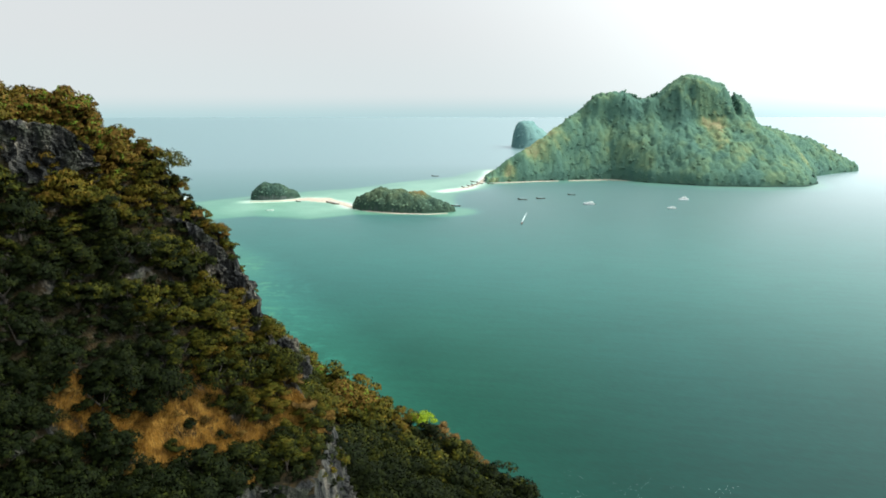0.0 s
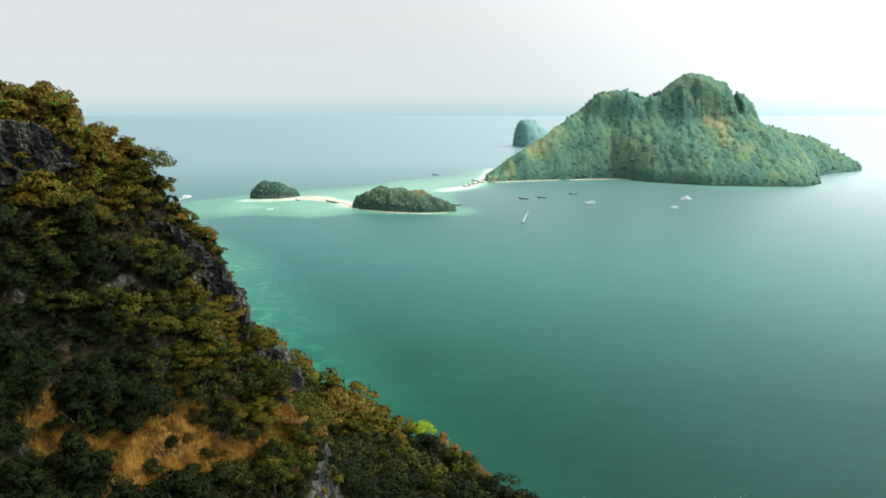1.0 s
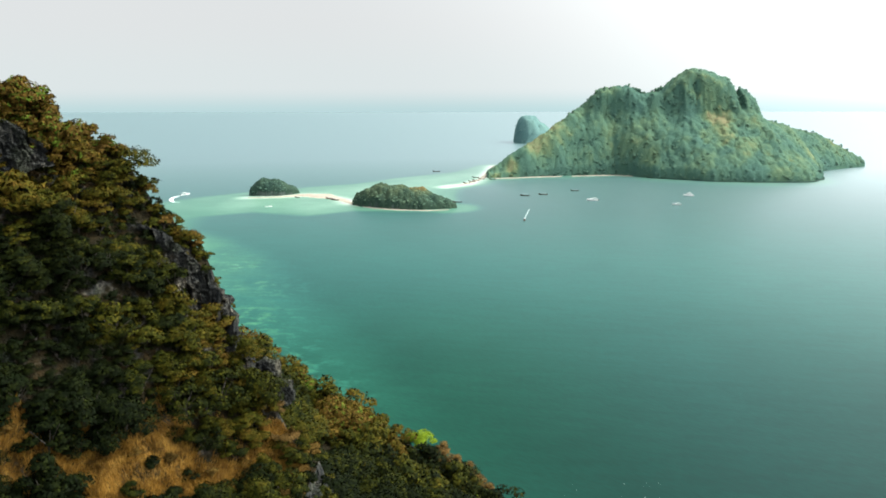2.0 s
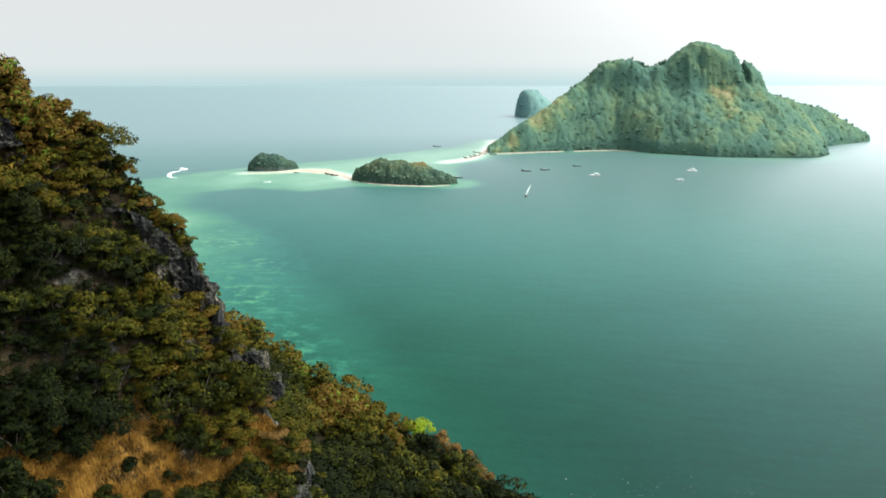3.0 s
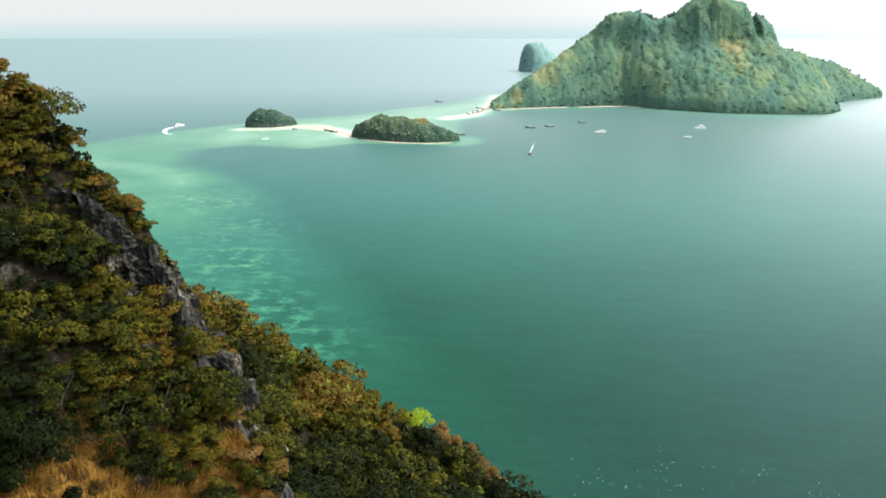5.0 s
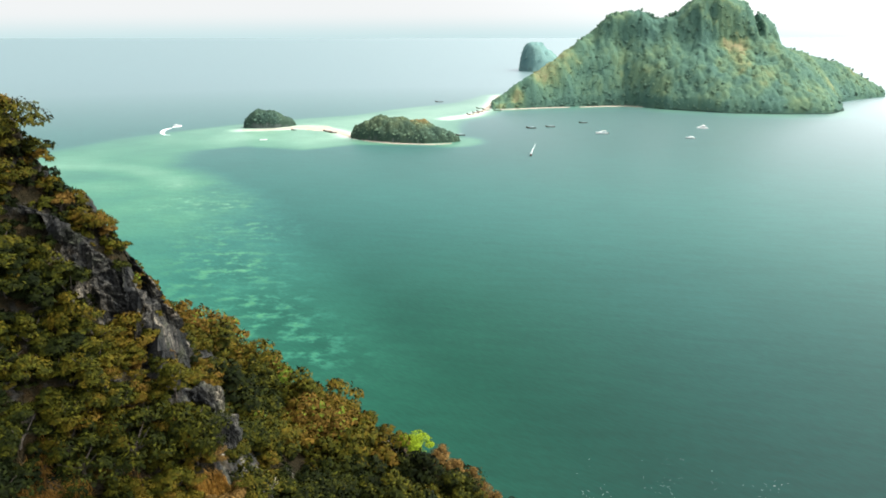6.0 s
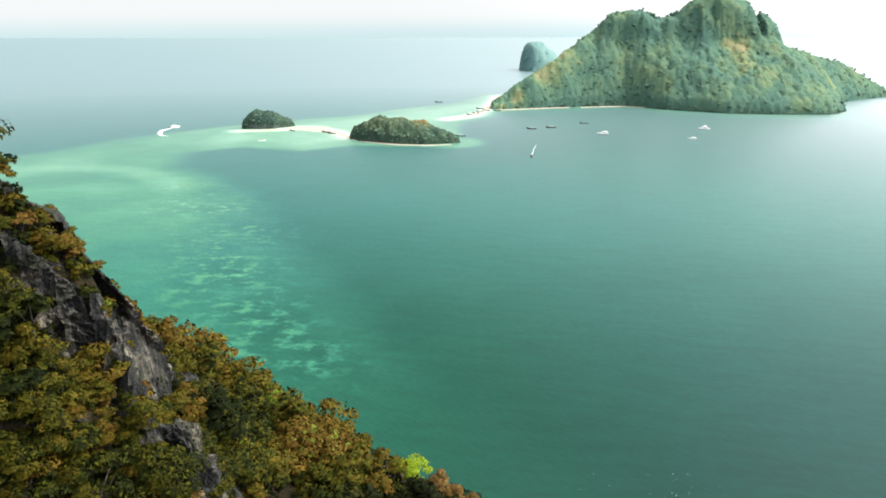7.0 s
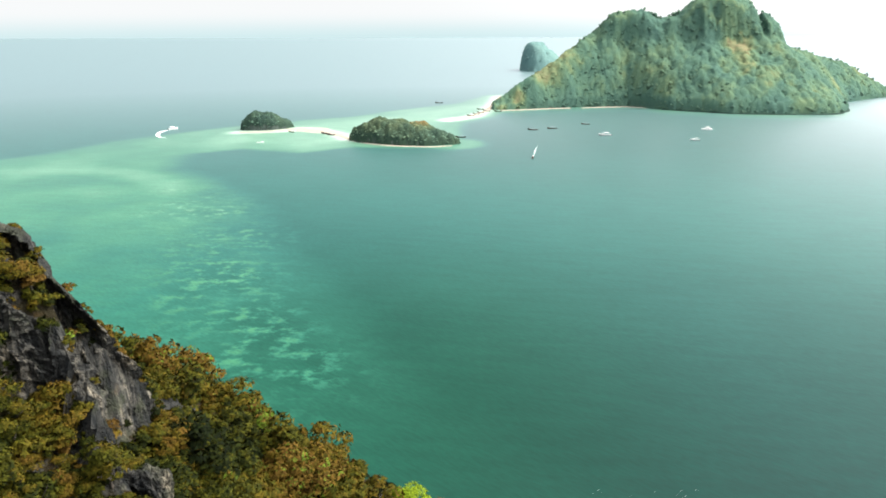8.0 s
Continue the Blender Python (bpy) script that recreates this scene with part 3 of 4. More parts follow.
def joined_crowns(name, kinds_of, spots, mat, label, lift=0.6, smooth=False, squash=1.0):
    """Many crowns in one mesh; spots: x, y, z, size, tone of each."""
    rnd = np.random.default_rng(len(spots))
    vs, fs, ns, tones, base = [], [], [], [], 0
    for x, y, z, s, tone in spots:
        v, f, soft = kinds_of[rnd.integers(len(kinds_of))]
        a = rnd.uniform(0, 6.283)
        c, d = math.cos(a), math.sin(a)
        k = s * squash * rnd.uniform(0.9, 1.15)
        vs.append(np.stack([x + s * (v[:, 0] * c - v[:, 1] * d), y + s * (v[:, 0] * d + v[:, 1] * c), z + lift * s + k * v[:, 2]], -1))
        fs.append(f + base)
        ns.append(np.stack([soft[:, 0] * c - soft[:, 1] * d, soft[:, 0] * d + soft[:, 1] * c, soft[:, 2]], -1))
        base += len(v)
        tones.append(np.full(len(v), tone))
    ob = mesh_object(name, np.concatenate(vs), np.concatenate(fs), mat, smooth, [("tone", np.concatenate(tones))], np.concatenate(ns))
    return tagged(ob, label, "forest", kind="stuff")


def scatter(x0, x1, y0, y1, step, seed):
    """A jittered grid of places."""
    rnd = np.random.default_rng(seed)
    a, b = np.meshgrid(np.arange(x0, x1, step), np.arange(y0, y1, step))
    b = b + 0.5 * step * (np.arange(a.shape[1]) % 2)[None]
    return (a + rnd.uniform(-0.4, 0.4, a.shape) * step).ravel(), (b + rnd.uniform(-0.4, 0.4, a.shape) * step).ravel()


def grassy(x, y):
    """Where the bench is open, dry grass: 0 to 1."""
    d = np.minimum(away(x, y, [(-47, 90.5), (-42, 92), (-38.5, 96), (-35, 98), (-31, 97), (-27, 100), (-24, 104)])[0], away(x, y, [(-36.5, 95), (-34, 94), (-31, 91.5)])[0])
    return sstep(4.6, 2.2, d + 4.6 * fbm(x / 3.4, y / 3.4, 3, 61) + 1.2 * sstep(-40, -46, x))


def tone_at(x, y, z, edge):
    """Leaf tone of the woods, from dryness and painted shade: 0 dark green, 0.9 rust."""
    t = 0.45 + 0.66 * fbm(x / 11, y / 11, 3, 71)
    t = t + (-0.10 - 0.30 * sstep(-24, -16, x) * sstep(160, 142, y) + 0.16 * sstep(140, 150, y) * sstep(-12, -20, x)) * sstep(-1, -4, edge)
    # shade on the near western slope, painted as darker leaf tones
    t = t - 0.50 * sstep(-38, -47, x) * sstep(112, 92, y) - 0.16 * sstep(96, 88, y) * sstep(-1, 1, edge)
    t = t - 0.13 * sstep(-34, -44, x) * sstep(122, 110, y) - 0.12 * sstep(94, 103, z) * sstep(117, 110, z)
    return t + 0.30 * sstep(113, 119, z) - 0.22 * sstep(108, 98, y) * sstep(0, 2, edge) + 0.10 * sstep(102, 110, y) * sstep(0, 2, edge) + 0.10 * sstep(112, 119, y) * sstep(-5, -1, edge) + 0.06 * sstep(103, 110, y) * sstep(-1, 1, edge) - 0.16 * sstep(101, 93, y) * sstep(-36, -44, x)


def far_side(x, y):
    """The back, the foot and the outer flanks of the hill, where the woods are coarser."""
    return (y < 78) | (y > 174.5) | (x < -63 - 0.95 * (y - 92)) | ((x > -5 + 1.15 * (y - 104)) & (y < 137)) | ((x < -48) & (y > 132) & (y < 157))


def slope_at(x, y):
    z, _ = near_height(x, y)
    return np.hypot(near_height(x + 0.7, y)[0] - z, near_height(x, y + 0.7)[0] - z) / 0.7


# rims of the bare rock walls: x, y, height of the rim, drop to the foot
FAR_WALL = [(-53, 135.8, 106.0, 8), (-47.3, 136.3, 103.8, 9), (-45.3, 136.8, 99.0, 10), (-43.2, 138.0, 95.0, 12), (-41.4, 139.6, 90.7, 14), (-41.8, 140.8, 88.0, 14), (-41.3, 141.9, 86.7, 13), (-40.4, 142.8, 85.3, 11), (-40.6, 144.4, 82.0, 8), (-41.4, 146.4, 77.0, 5)]
LEDGE = [(-44.5, 118.6, 107.2, 5), (-40.4, 117.9, 105.8, 5), (-37.2, 117.2, 102.6, 6), (-36.3, 119.2, 100.6, 7), (-34.6, 119.6, 98.1, 7), (-32.6, 118.1, 96.6, 5.5), (-30.9, 116.2, 92.2, 3), (-29.9, 114.8, 90.0, 1.6)]
BENCH_WALL = [(-30, 84, 75.4, 9), (-26.5, 87.4, 75.8, 11), (-23, 89.4, 75.8, 13), (-20, 90.6, 76.0, 14), (-18.2, 93.2, 76.2, 14), (-17.6, 98, 75.8, 14), (-17.4, 103, 75.2, 13), (-17.2, 107, 74.2, 11)]
TOP_WALL = [(-78, 109.0, 123.4, 8), (-72, 110.2, 123.0, 9), (-67, 111.0, 122.6, 9.5), (-63, 111.8, 122.6, 9), (-59.4, 113.6, 121.9, 7.5), (-57.6, 115.2, 120.2, 4.5), (-56.6, 116.6, 118.2, 2.5)]
FAR_WALL_LINE, LEDGE_LINE, BENCH_LINE, TOP_LINE = ([p[:2] for p in wall] for wall in (FAR_WALL, LEDGE, BENCH_WALL, TOP_WALL))

rnd = np.random.default_rng(7)
px, py = scatter(-92, 34, 62, 180, 1.75, 1)
thin = near_height(px, py)[1]
thin = (thin > -1.5) | (rnd.uniform(0, 1, len(px)) < 0.40)
px, py = px[thin], py[thin]
pz, pe = near_height(px, py)
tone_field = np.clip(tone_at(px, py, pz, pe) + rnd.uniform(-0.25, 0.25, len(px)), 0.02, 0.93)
by_spur = away(px, py, [(-47, 127), (-44, 135), (-42, 141), (-41, 148)])[0] < 3.4
fits = ~by_spur & (slope_at(px, py) < np.where(py > 124, 2.3, 1.9) + rnd.uniform(-0.5, 0.3, len(px))) & (pz > 3) & (rnd.uniform(0, 1, len(px)) > 0.88 * grassy(px, py))
fits &= (away(px, py, FAR_WALL_LINE)[0] > 1.5) & (away(px, py, LEDGE_LINE)[0] > 2.3) & (away(px, py, BENCH_LINE)[0] > 1.1)
fits &= ~((px < -29) & (px > -45) & (py > 113) & (pe < 2.0) & (pe > -2.5)) & (np.hypot(px + 6, py - 156.5) > 3.8) & (away(px, py, [(-13, 163.5), (-7, 162)])[0] > 3.4) & ~((py > 165.5) & (px > -21) & (px < -4)) & ~((px > -44) & (px < -33) & (py > 121) & (py < 136) & (rnd.uniform(0, 1, len(px)) < 0.3)) & (np.hypot(px + 47.0, py - 124.4) > 2.2) & (np.hypot(px + 15.5, py - 169.5) > 1.8) & ~((away(px, py + 1.6, TOP_LINE)[0] < 2.6) & (rnd.uniform(0, 1, len(px)) < 0.86)) & (np.hypot(px + 25.5, py - 165.8) > 1.6) & (np.hypot(px + 44.6, py - 108.6) > 2.4)
# the upper hillside's trees nearest the flight, one by one; the rest of the wood is one mass
tone_field[(rnd.uniform(0, 1, len(px)) < 0.018) & (py > 98)] = 1.06
single = fits & (pe > 1.0) & (px > -62) & (py > 84)
order = np.argsort(np.hypot(px + 5, py - 60) + 1e6 * ~single)[:298]
single[:] = False
single[order] = True
for i in order:
    s = 0.66 + 1.15 * rnd.uniform(0, 1) ** 2.0
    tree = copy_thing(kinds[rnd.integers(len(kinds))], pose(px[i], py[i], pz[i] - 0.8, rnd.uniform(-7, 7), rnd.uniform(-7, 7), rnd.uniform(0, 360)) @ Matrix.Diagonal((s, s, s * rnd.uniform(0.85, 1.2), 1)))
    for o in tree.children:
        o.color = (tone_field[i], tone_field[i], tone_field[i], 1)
rest = fits & ~single
thinned = rest & ((px < -74) | ((px < -49) & (py > 127))) & (rnd.uniform(0, 1, len(px)) < 0.5)
rest &= ~thinned
out_of_way = rest & far_side(px, py)
rest &= ~out_of_way
joined_crowns("forest", outer_crowns, [(x, y, z - 0.8, rnd.uniform(0.55, 0.85), t) for x, y, z, t in zip(px[out_of_way], py[out_of_way], pz[out_of_way], tone_field[out_of_way])],
              LEAF_JOINED, "dense woodland over the back of the hill")
for near, crowns in ((True, fine_forest), (False, forest)):
    part_of = rest & ((py < 136) == near) & ((px > -50) | (not near))
    part_of |= rest & (px <= -50) & (py < 136) & (not near)
    joined_crowns("forest", crowns, [(x, y, z - 1.0, (0.64 + 1.0 * rnd.uniform(0, 1) ** 2.0) * (1.0 if e > -2 else 1.2), t) for x, y, z, t, e in zip(px[part_of], py[part_of], pz[part_of], tone_field[part_of], pe[part_of])],
                  LEAF_JOINED, "dense dry-season woodland in olive, green and rust")
px, py = scatter(-150, 66, 36, 210, 6.4, 3)
pz, pe = near_height(px, py)
out = (pz > 3) & (slope_at(px, py) < 2.4) & ~((px > -92) & (px < 34) & (py > 62) & (py < 180))
joined_crowns("forest", outer_crowns, [(x, y, z - 0.8, rnd.uniform(0.75, 1.15), t) for x, y, z, t in zip(px[out], py[out], pz[out], rnd.uniform(0.05, 0.9, out.sum()))],
              LEAF_JOINED, "dense woodland on the hill's outer slopes")
for k in kinds:
    for o in (*k.children, k):
        bpy.data.objects.remove(o)


# low bushes that fill the gaps between the crowns, their tone lowered as painted shade
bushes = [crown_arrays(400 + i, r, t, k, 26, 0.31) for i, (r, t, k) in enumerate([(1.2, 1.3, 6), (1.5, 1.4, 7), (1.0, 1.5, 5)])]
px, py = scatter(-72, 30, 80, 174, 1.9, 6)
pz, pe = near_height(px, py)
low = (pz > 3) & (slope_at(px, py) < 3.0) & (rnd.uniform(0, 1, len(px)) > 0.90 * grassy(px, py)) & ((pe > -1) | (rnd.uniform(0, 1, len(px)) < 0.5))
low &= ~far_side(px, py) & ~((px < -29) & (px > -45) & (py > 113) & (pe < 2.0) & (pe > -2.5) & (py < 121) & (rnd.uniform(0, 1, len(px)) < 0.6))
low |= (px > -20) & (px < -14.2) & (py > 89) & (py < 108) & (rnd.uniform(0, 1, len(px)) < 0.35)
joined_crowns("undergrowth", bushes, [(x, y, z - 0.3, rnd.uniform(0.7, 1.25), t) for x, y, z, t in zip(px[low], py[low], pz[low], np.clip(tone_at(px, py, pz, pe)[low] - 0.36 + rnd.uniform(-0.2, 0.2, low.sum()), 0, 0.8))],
              LEAF_JOINED, "low bushes between the trees, darkened to stand for shade", 0.2)


# scrub that clings to the steep ground between the rock walls
px, py = scatter(-47, -27, 111, 152, 1.25, 16)
pz, pe = near_height(px, py)
wall_face = np.minimum(away(px - 0.7, py + 1.0, FAR_WALL_LINE)[0], away(px - 0.4, py + 0.8, LEDGE_LINE)[0])
cling = (wall_face > 1.7) & (rnd.uniform(0, 1, len(px)) < 0.52) & (fbm(px / 5, py / 5, 2, 33) > -0.28)
joined_crowns("undergrowth", bushes, [(x, y, z - 0.4, rnd.uniform(0.6, 1.4), t) for x, y, z, t in zip(px[cling], py[cling], pz[cling], np.clip(tone_at(px, py, pz, pe)[cling] + 0.12 + rnd.uniform(-0.3, 0.3, cling.sum()), 0, 0.93))],
              LEAF_JOINED, "dry scrub clinging to the steep rocky slope", 0.2)
# young wood at the foot of the far wall
px, py = scatter(-40, -27, 137, 153, 1.7, 17)
pz, pe = near_height(px, py)
foot_wood = away(px, py, FAR_WALL_LINE)[0] > 2.2
joined_crowns("forest", forest, [(x, y, z - 0.8, rnd.uniform(0.7, 1.15), t) for x, y, z, t in zip(px[foot_wood], py[foot_wood], pz[foot_wood], np.clip(0.50 + 0.5 * fbm(px / 6, py / 6, 2, 35)[foot_wood] + rnd.uniform(-0.15, 0.15, foot_wood.sum()), 0, 0.93))],
              LEAF_JOINED, "young wood at the foot of the far wall")
# tufts of scrub on the rims of the walls, and on the face below the bench
tufts = []
for wall in (FAR_WALL, LEDGE, BENCH_WALL, TOP_WALL):
    line = np.array(wall, float)
    for u in np.arange(0.15, len(wall) - 1.05, 0.16):
        if rnd.uniform() < 0.42:
            x, y, z = (np.interp(u, range(len(wall)), line[:, k]) for k in range(3))
            tufts.append((x - 0.9 + rnd.uniform(-0.5, 0.4), y + 0.9 + rnd.uniform(-0.4, 0.8), z - 0.6, rnd.uniform(0.45, 1.0), rnd.uniform(0.35, 0.93)))
face = np.array(BENCH_WALL, float)
for _ in range(34):
    x, y, z, drop = face[rnd.integers(1, len(face))]
    tufts.append((x + rnd.uniform(-0.4, 1.2), y + rnd.uniform(-1.6, 1.6), z - rnd.uniform(0.1, 0.7) * drop, rnd.uniform(0.5, 1.1), rnd.uniform(0.1, 0.6)))
joined_crowns("undergrowth", bushes, tufts, LEAF_JOINED, "tufts of dry scrub along the rims of the cliffs", 0.2)


def ground_at(x, y):
    return float(near_height(np.array([x]), np.array([y]))[0][0])


lime = tree_thing("tree", 901, 3.0, 3.4, 1.2, LEAF_LIME, "bright lime-green tree standing out of the lower wood", "tree", 18, 150, 0.26)
lime.matrix_basis = pose(-6.4, 157.2, 51.3)

# dry grass on the bench
rnd = np.random.default_rng(9)
bx, by = rnd.uniform(-53, -15, 150000), rnd.uniform(83, 110, 150000)
keep = (rnd.uniform(0, 1, 150000) < grassy(bx, by) ** 0.7) & (slope_at(bx, by) < 1.5)
bx, by = bx[keep], by[keep]
bz = near_height(bx, by)[0]
a, lean = rnd.uniform(0, 6.283, len(bx)), rnd.normal(0, 0.24, (len(bx), 2)) + 0.75 * np.stack([fbm(bx / 2.6, by / 2.6, 3, 67), fbm(bx / 2.6, by / 2.6, 3, 68)], -1)
tall, wide = rnd.uniform(0.45, 1.25, len(bx)) * (1 + 0.55 * fbm(bx / 1.5, by / 1.5, 2, 66)), rnd.uniform(0.03, 0.07, len(bx))
foot = np.stack([bx, by, bz - 0.1], -1)
sidew = np.stack([np.cos(a) * wide, np.sin(a) * wide, 0 * a], -1)
tip = foot + np.stack([lean[:, 0], lean[:, 1], tall], -1)
v = np.stack([foot - sidew, foot + sidew, tip], 1).reshape(-1, 3)
tagged(mesh_object("grass", v, np.arange(len(v)).reshape(-1, 3), GRASS), "tall dry golden grass on the open bench", "grass", kind="stuff")

# ---- the far islands ----
bm = bmesh.new()
bmesh.ops.create_icosphere(bm, subdivisions=1, radius=1)
LOBE_V, LOBE_F = np.array([v.co[:] for v in bm.verts]), np.array([[v.index for v in f.verts] for f in bm.faces])
bm.free()


def far_leaves(seed, radius, tall):
    """A crown for woods seen from far off: small uneven clumps of foliage, one over another."""
    r = np.random.default_rng(seed)
    vs, fs, ns = [], [], []
    for k in range(5):
        a, up = r.uniform(0, 6.283), r.uniform(0.0, 1.0) if k else 1.0
        ring = radius * (1 - 0.85 * up) * r.uniform(0.6, 1.0)
        v = LOBE_V * r.uniform(0.72, 1.25, (len(LOBE_V), 1)) * (radius * r.uniform(0.34, 0.58)) * (1, 1, r.uniform(0.6, 0.95))
        vs.append(v + np.array((ring * math.cos(a), ring * math.sin(a), tall * (0.30 + 0.52 * up))))
        fs.append(LOBE_F + k * len(LOBE_V))
        soft = 0.45 * LOBE_V + 0.30 * vs[-1] / radius + (0, 0, 0.65)
        ns.append(soft / np.linalg.norm(soft, axis=1, keepdims=True))
    return np.concatenate(vs), np.concatenate(fs), np.concatenate(ns)


isle_crowns = [far_leaves(500 + i, r, t) for i, (r, t) in enumerate([(3.0, 3.6), (3.4, 4.0), (2.6, 3.4), (4.2, 4.4), (2.7, 4.6), (3.2, 3.2)])]
# drier patches of the woods, sunlight painted into their tone: place, reach, how strong
DRY_SUNLIT_PATCHES = [(161, 1189, 32, 0.42), (140, 1176, 30, 0.40), (118, 1160, 24, 0.36), (92, 1128, 18, 0.55), (64, 1114, 14, 0.60), (409, 1184, 36, 0.50), (402, 1140, 40, 0.50), (425, 1105, 34, 0.46),
            (294, 1128, 22, 0.24), (459, 1085, 32, 0.28), (502, 1100, 34, 0.30), (330, 1185, 40, 0.16), (560, 1160, 24, 0.25), (-38, 836, 15, 0.55), (-60, 846, 12, 0.22)]


def isle_tone(x, y, seed, dry):
    """Tone of the far woods, from dryness and painted sunlight: 0 deep green, 1 brown."""
    sunny = np.max([k * sstep(reach, 0.25 * reach, np.hypot(x - a, y - b) + 0.35 * reach * fbm(x / 13, y / 13, 2, 77)) for a, b, reach, k in DRY_SUNLIT_PATCHES], axis=0)
    return 0.30 + dry + sunny + 0.42 * fbm(x / 42, y / 42, 3, seed) + 0.11 * fbm(x / 11, y / 11, 3, seed + 1)


def canopy(x, y, cell, seed):
    """Tree tops side by side, one to a cell: the height of the highest (0 to 1) and a number from -1 to 1 that belongs to it."""
    best, own = np.zeros(np.shape(x)), np.zeros(np.shape(x))
    ix, iy = np.floor(x / cell).astype(np.int64), np.floor(y / cell).astype(np.int64)

    def chance(a, b, k):
        v = (a * 374761393 + b * 668265263 + (seed * 7 + k) * 974711) & 0x7FFFFFFF
        v = ((v ^ (v >> 13)) * 1274126177) & 0x7FFFFFFF
        return ((v ^ (v >> 16)) & 0xFFFF) / 65535
    for dx in (-1, 0, 1):
        for dy in (-1, 0, 1):
            a, b = ix + dx, iy + dy
            cx, cy = (a + chance(a, b, 1)) * cell, (b + chance(a, b, 2)) * cell
            r = cell * (0.55 + 0.55 * chance(a, b, 3))
            h = (0.45 + 0.55 * chance(a, b, 4)) * np.sqrt(np.clip(1 - ((x - cx) ** 2 + (y - cy) ** 2) / r ** 2, 0, 1))
            own = np.where(h > best, 2 * chance(a, b, 5) - 1, own)
            best = np.maximum(best, h)
    return best, own


def island_sheet(xs, ys, heights, mat, label, seed, cell, tall, dry=0.0, steep=(4.2, 7.5), bare_from=(85, 112)):
    """The ground of a far island under its closed canopy of tree tops."""
    gx, gy = np.meshgrid(xs, ys)
    gz = heights(gx, gy)
    slope = np.hypot(*np.gradient(gz, xs[1] - xs[0]))
    rock = sstep(*steep, slope) * sstep(*bare_from, gz)
    large, own = canopy(gx + 1.2 * fbm(gx / 4, gy / 4, 2, seed), gy, cell, seed)
    small, other = canopy(gx, gy + 0.8 * fbm(gx / 3, gy / 3, 2, seed), 0.45 * cell, seed + 1)
    tops = tall * (large + 0.35 * small)
    gz = gz + np.where(gz > 1, tops, 0) * (1 - 0.7 * rock)
    tone = isle_tone(gx, gy, seed, dry) * (1 - 0.45 * sstep(1.3, 3.0, slope)) + 0.07 * own + 0.04 * other
    ob = sheet(xs, ys, gz, "island", mat, True, [("tone", np.clip(tone, 0, 1)), ("rock", rock)])
    return tagged(ob, label, "island", kind="structure")


def plant_island(heights, x0, x1, y0, y1, step, seed, size, label, dry=0.0, leaf=LEAF_ISLAND, lowest=0.5, least=0.0):
    """Tree tops that stand out of the canopy of a far island, in one mesh."""
    r = np.random.default_rng(seed)
    x, y = scatter(x0, x1, y0, y1, step, seed)
    z = heights(x, y)
    sl = np.hypot(heights(x + 2, y) - z, heights(x, y + 2) - z) / 2
    tone = np.clip(isle_tone(x, y, seed, dry) * (1 - 0.45 * sstep(1.3, 3.0, sl)) + r.uniform(-0.05, 0.05, len(x)), 0.02, 1)
    ok = (z > lowest) & (sl >= least) & (sl < 8.5 + r.uniform(-3.5, 1.5, len(x)) + 14 * sstep(30, 15, z))
    spots = [(a, b, c + 0.2 * size, size * k, t) for a, b, c, k, t in zip(x[ok], y[ok], z[ok], 0.80 + 0.75 * r.uniform(0, 1, ok.sum()) ** 2.2, tone[ok])]
    return joined_crowns("forest", isle_crowns, spots, leaf, label, 0.0, squash=0.75)


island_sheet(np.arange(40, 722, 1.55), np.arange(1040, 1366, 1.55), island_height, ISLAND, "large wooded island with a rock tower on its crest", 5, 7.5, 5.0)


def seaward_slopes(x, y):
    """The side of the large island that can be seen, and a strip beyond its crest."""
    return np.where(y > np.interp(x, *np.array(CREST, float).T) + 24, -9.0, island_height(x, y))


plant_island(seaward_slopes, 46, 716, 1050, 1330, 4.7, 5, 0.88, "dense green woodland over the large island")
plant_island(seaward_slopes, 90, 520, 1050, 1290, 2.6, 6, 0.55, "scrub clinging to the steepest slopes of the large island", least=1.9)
rnd = np.random.default_rng(27)
sx = np.concatenate([rnd.uniform(282, 338, 22), rnd.uniform(450, 700, 26), rnd.uniform(180, 260, 10)])
sy = np.interp(sx, *np.array(CREST, float).T) - 3
joined_crowns("forest", isle_crowns, [(x, y, island_height(np.array([x]), np.array([y]))[0] + 2.6, rnd.uniform(0.55, 1.15), rnd.uniform(0.1, 0.5)) for x, y in zip(sx, sy)],
              LEAF_ISLAND, "single trees standing out along the island's crest", 0.0, squash=1.25)


def islet(at, half, turn, top, lean, label, seed):
    def h(x, y):
        return islet_height(x, y, at, half, turn, top, lean)
    r = max(half) * 1.15
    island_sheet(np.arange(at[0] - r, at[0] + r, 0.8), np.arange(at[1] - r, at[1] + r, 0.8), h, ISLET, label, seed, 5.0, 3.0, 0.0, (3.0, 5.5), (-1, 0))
    plant_island(h, at[0] - r, at[0] + r, at[1] - r, at[1] + r, 2.7, seed, 0.52, "dense scrub on the small island", 0.0, LEAF_ISLET, 2.0)


islet((-57, 841), (60, 27), -14, 20.8, 0.12, "small wooded islet with dark rock round its foot", 51)
islet((-226, 939), (31, 18), 25, 16.2, 0.22, "low round islet at the end of the sandbar", 52)


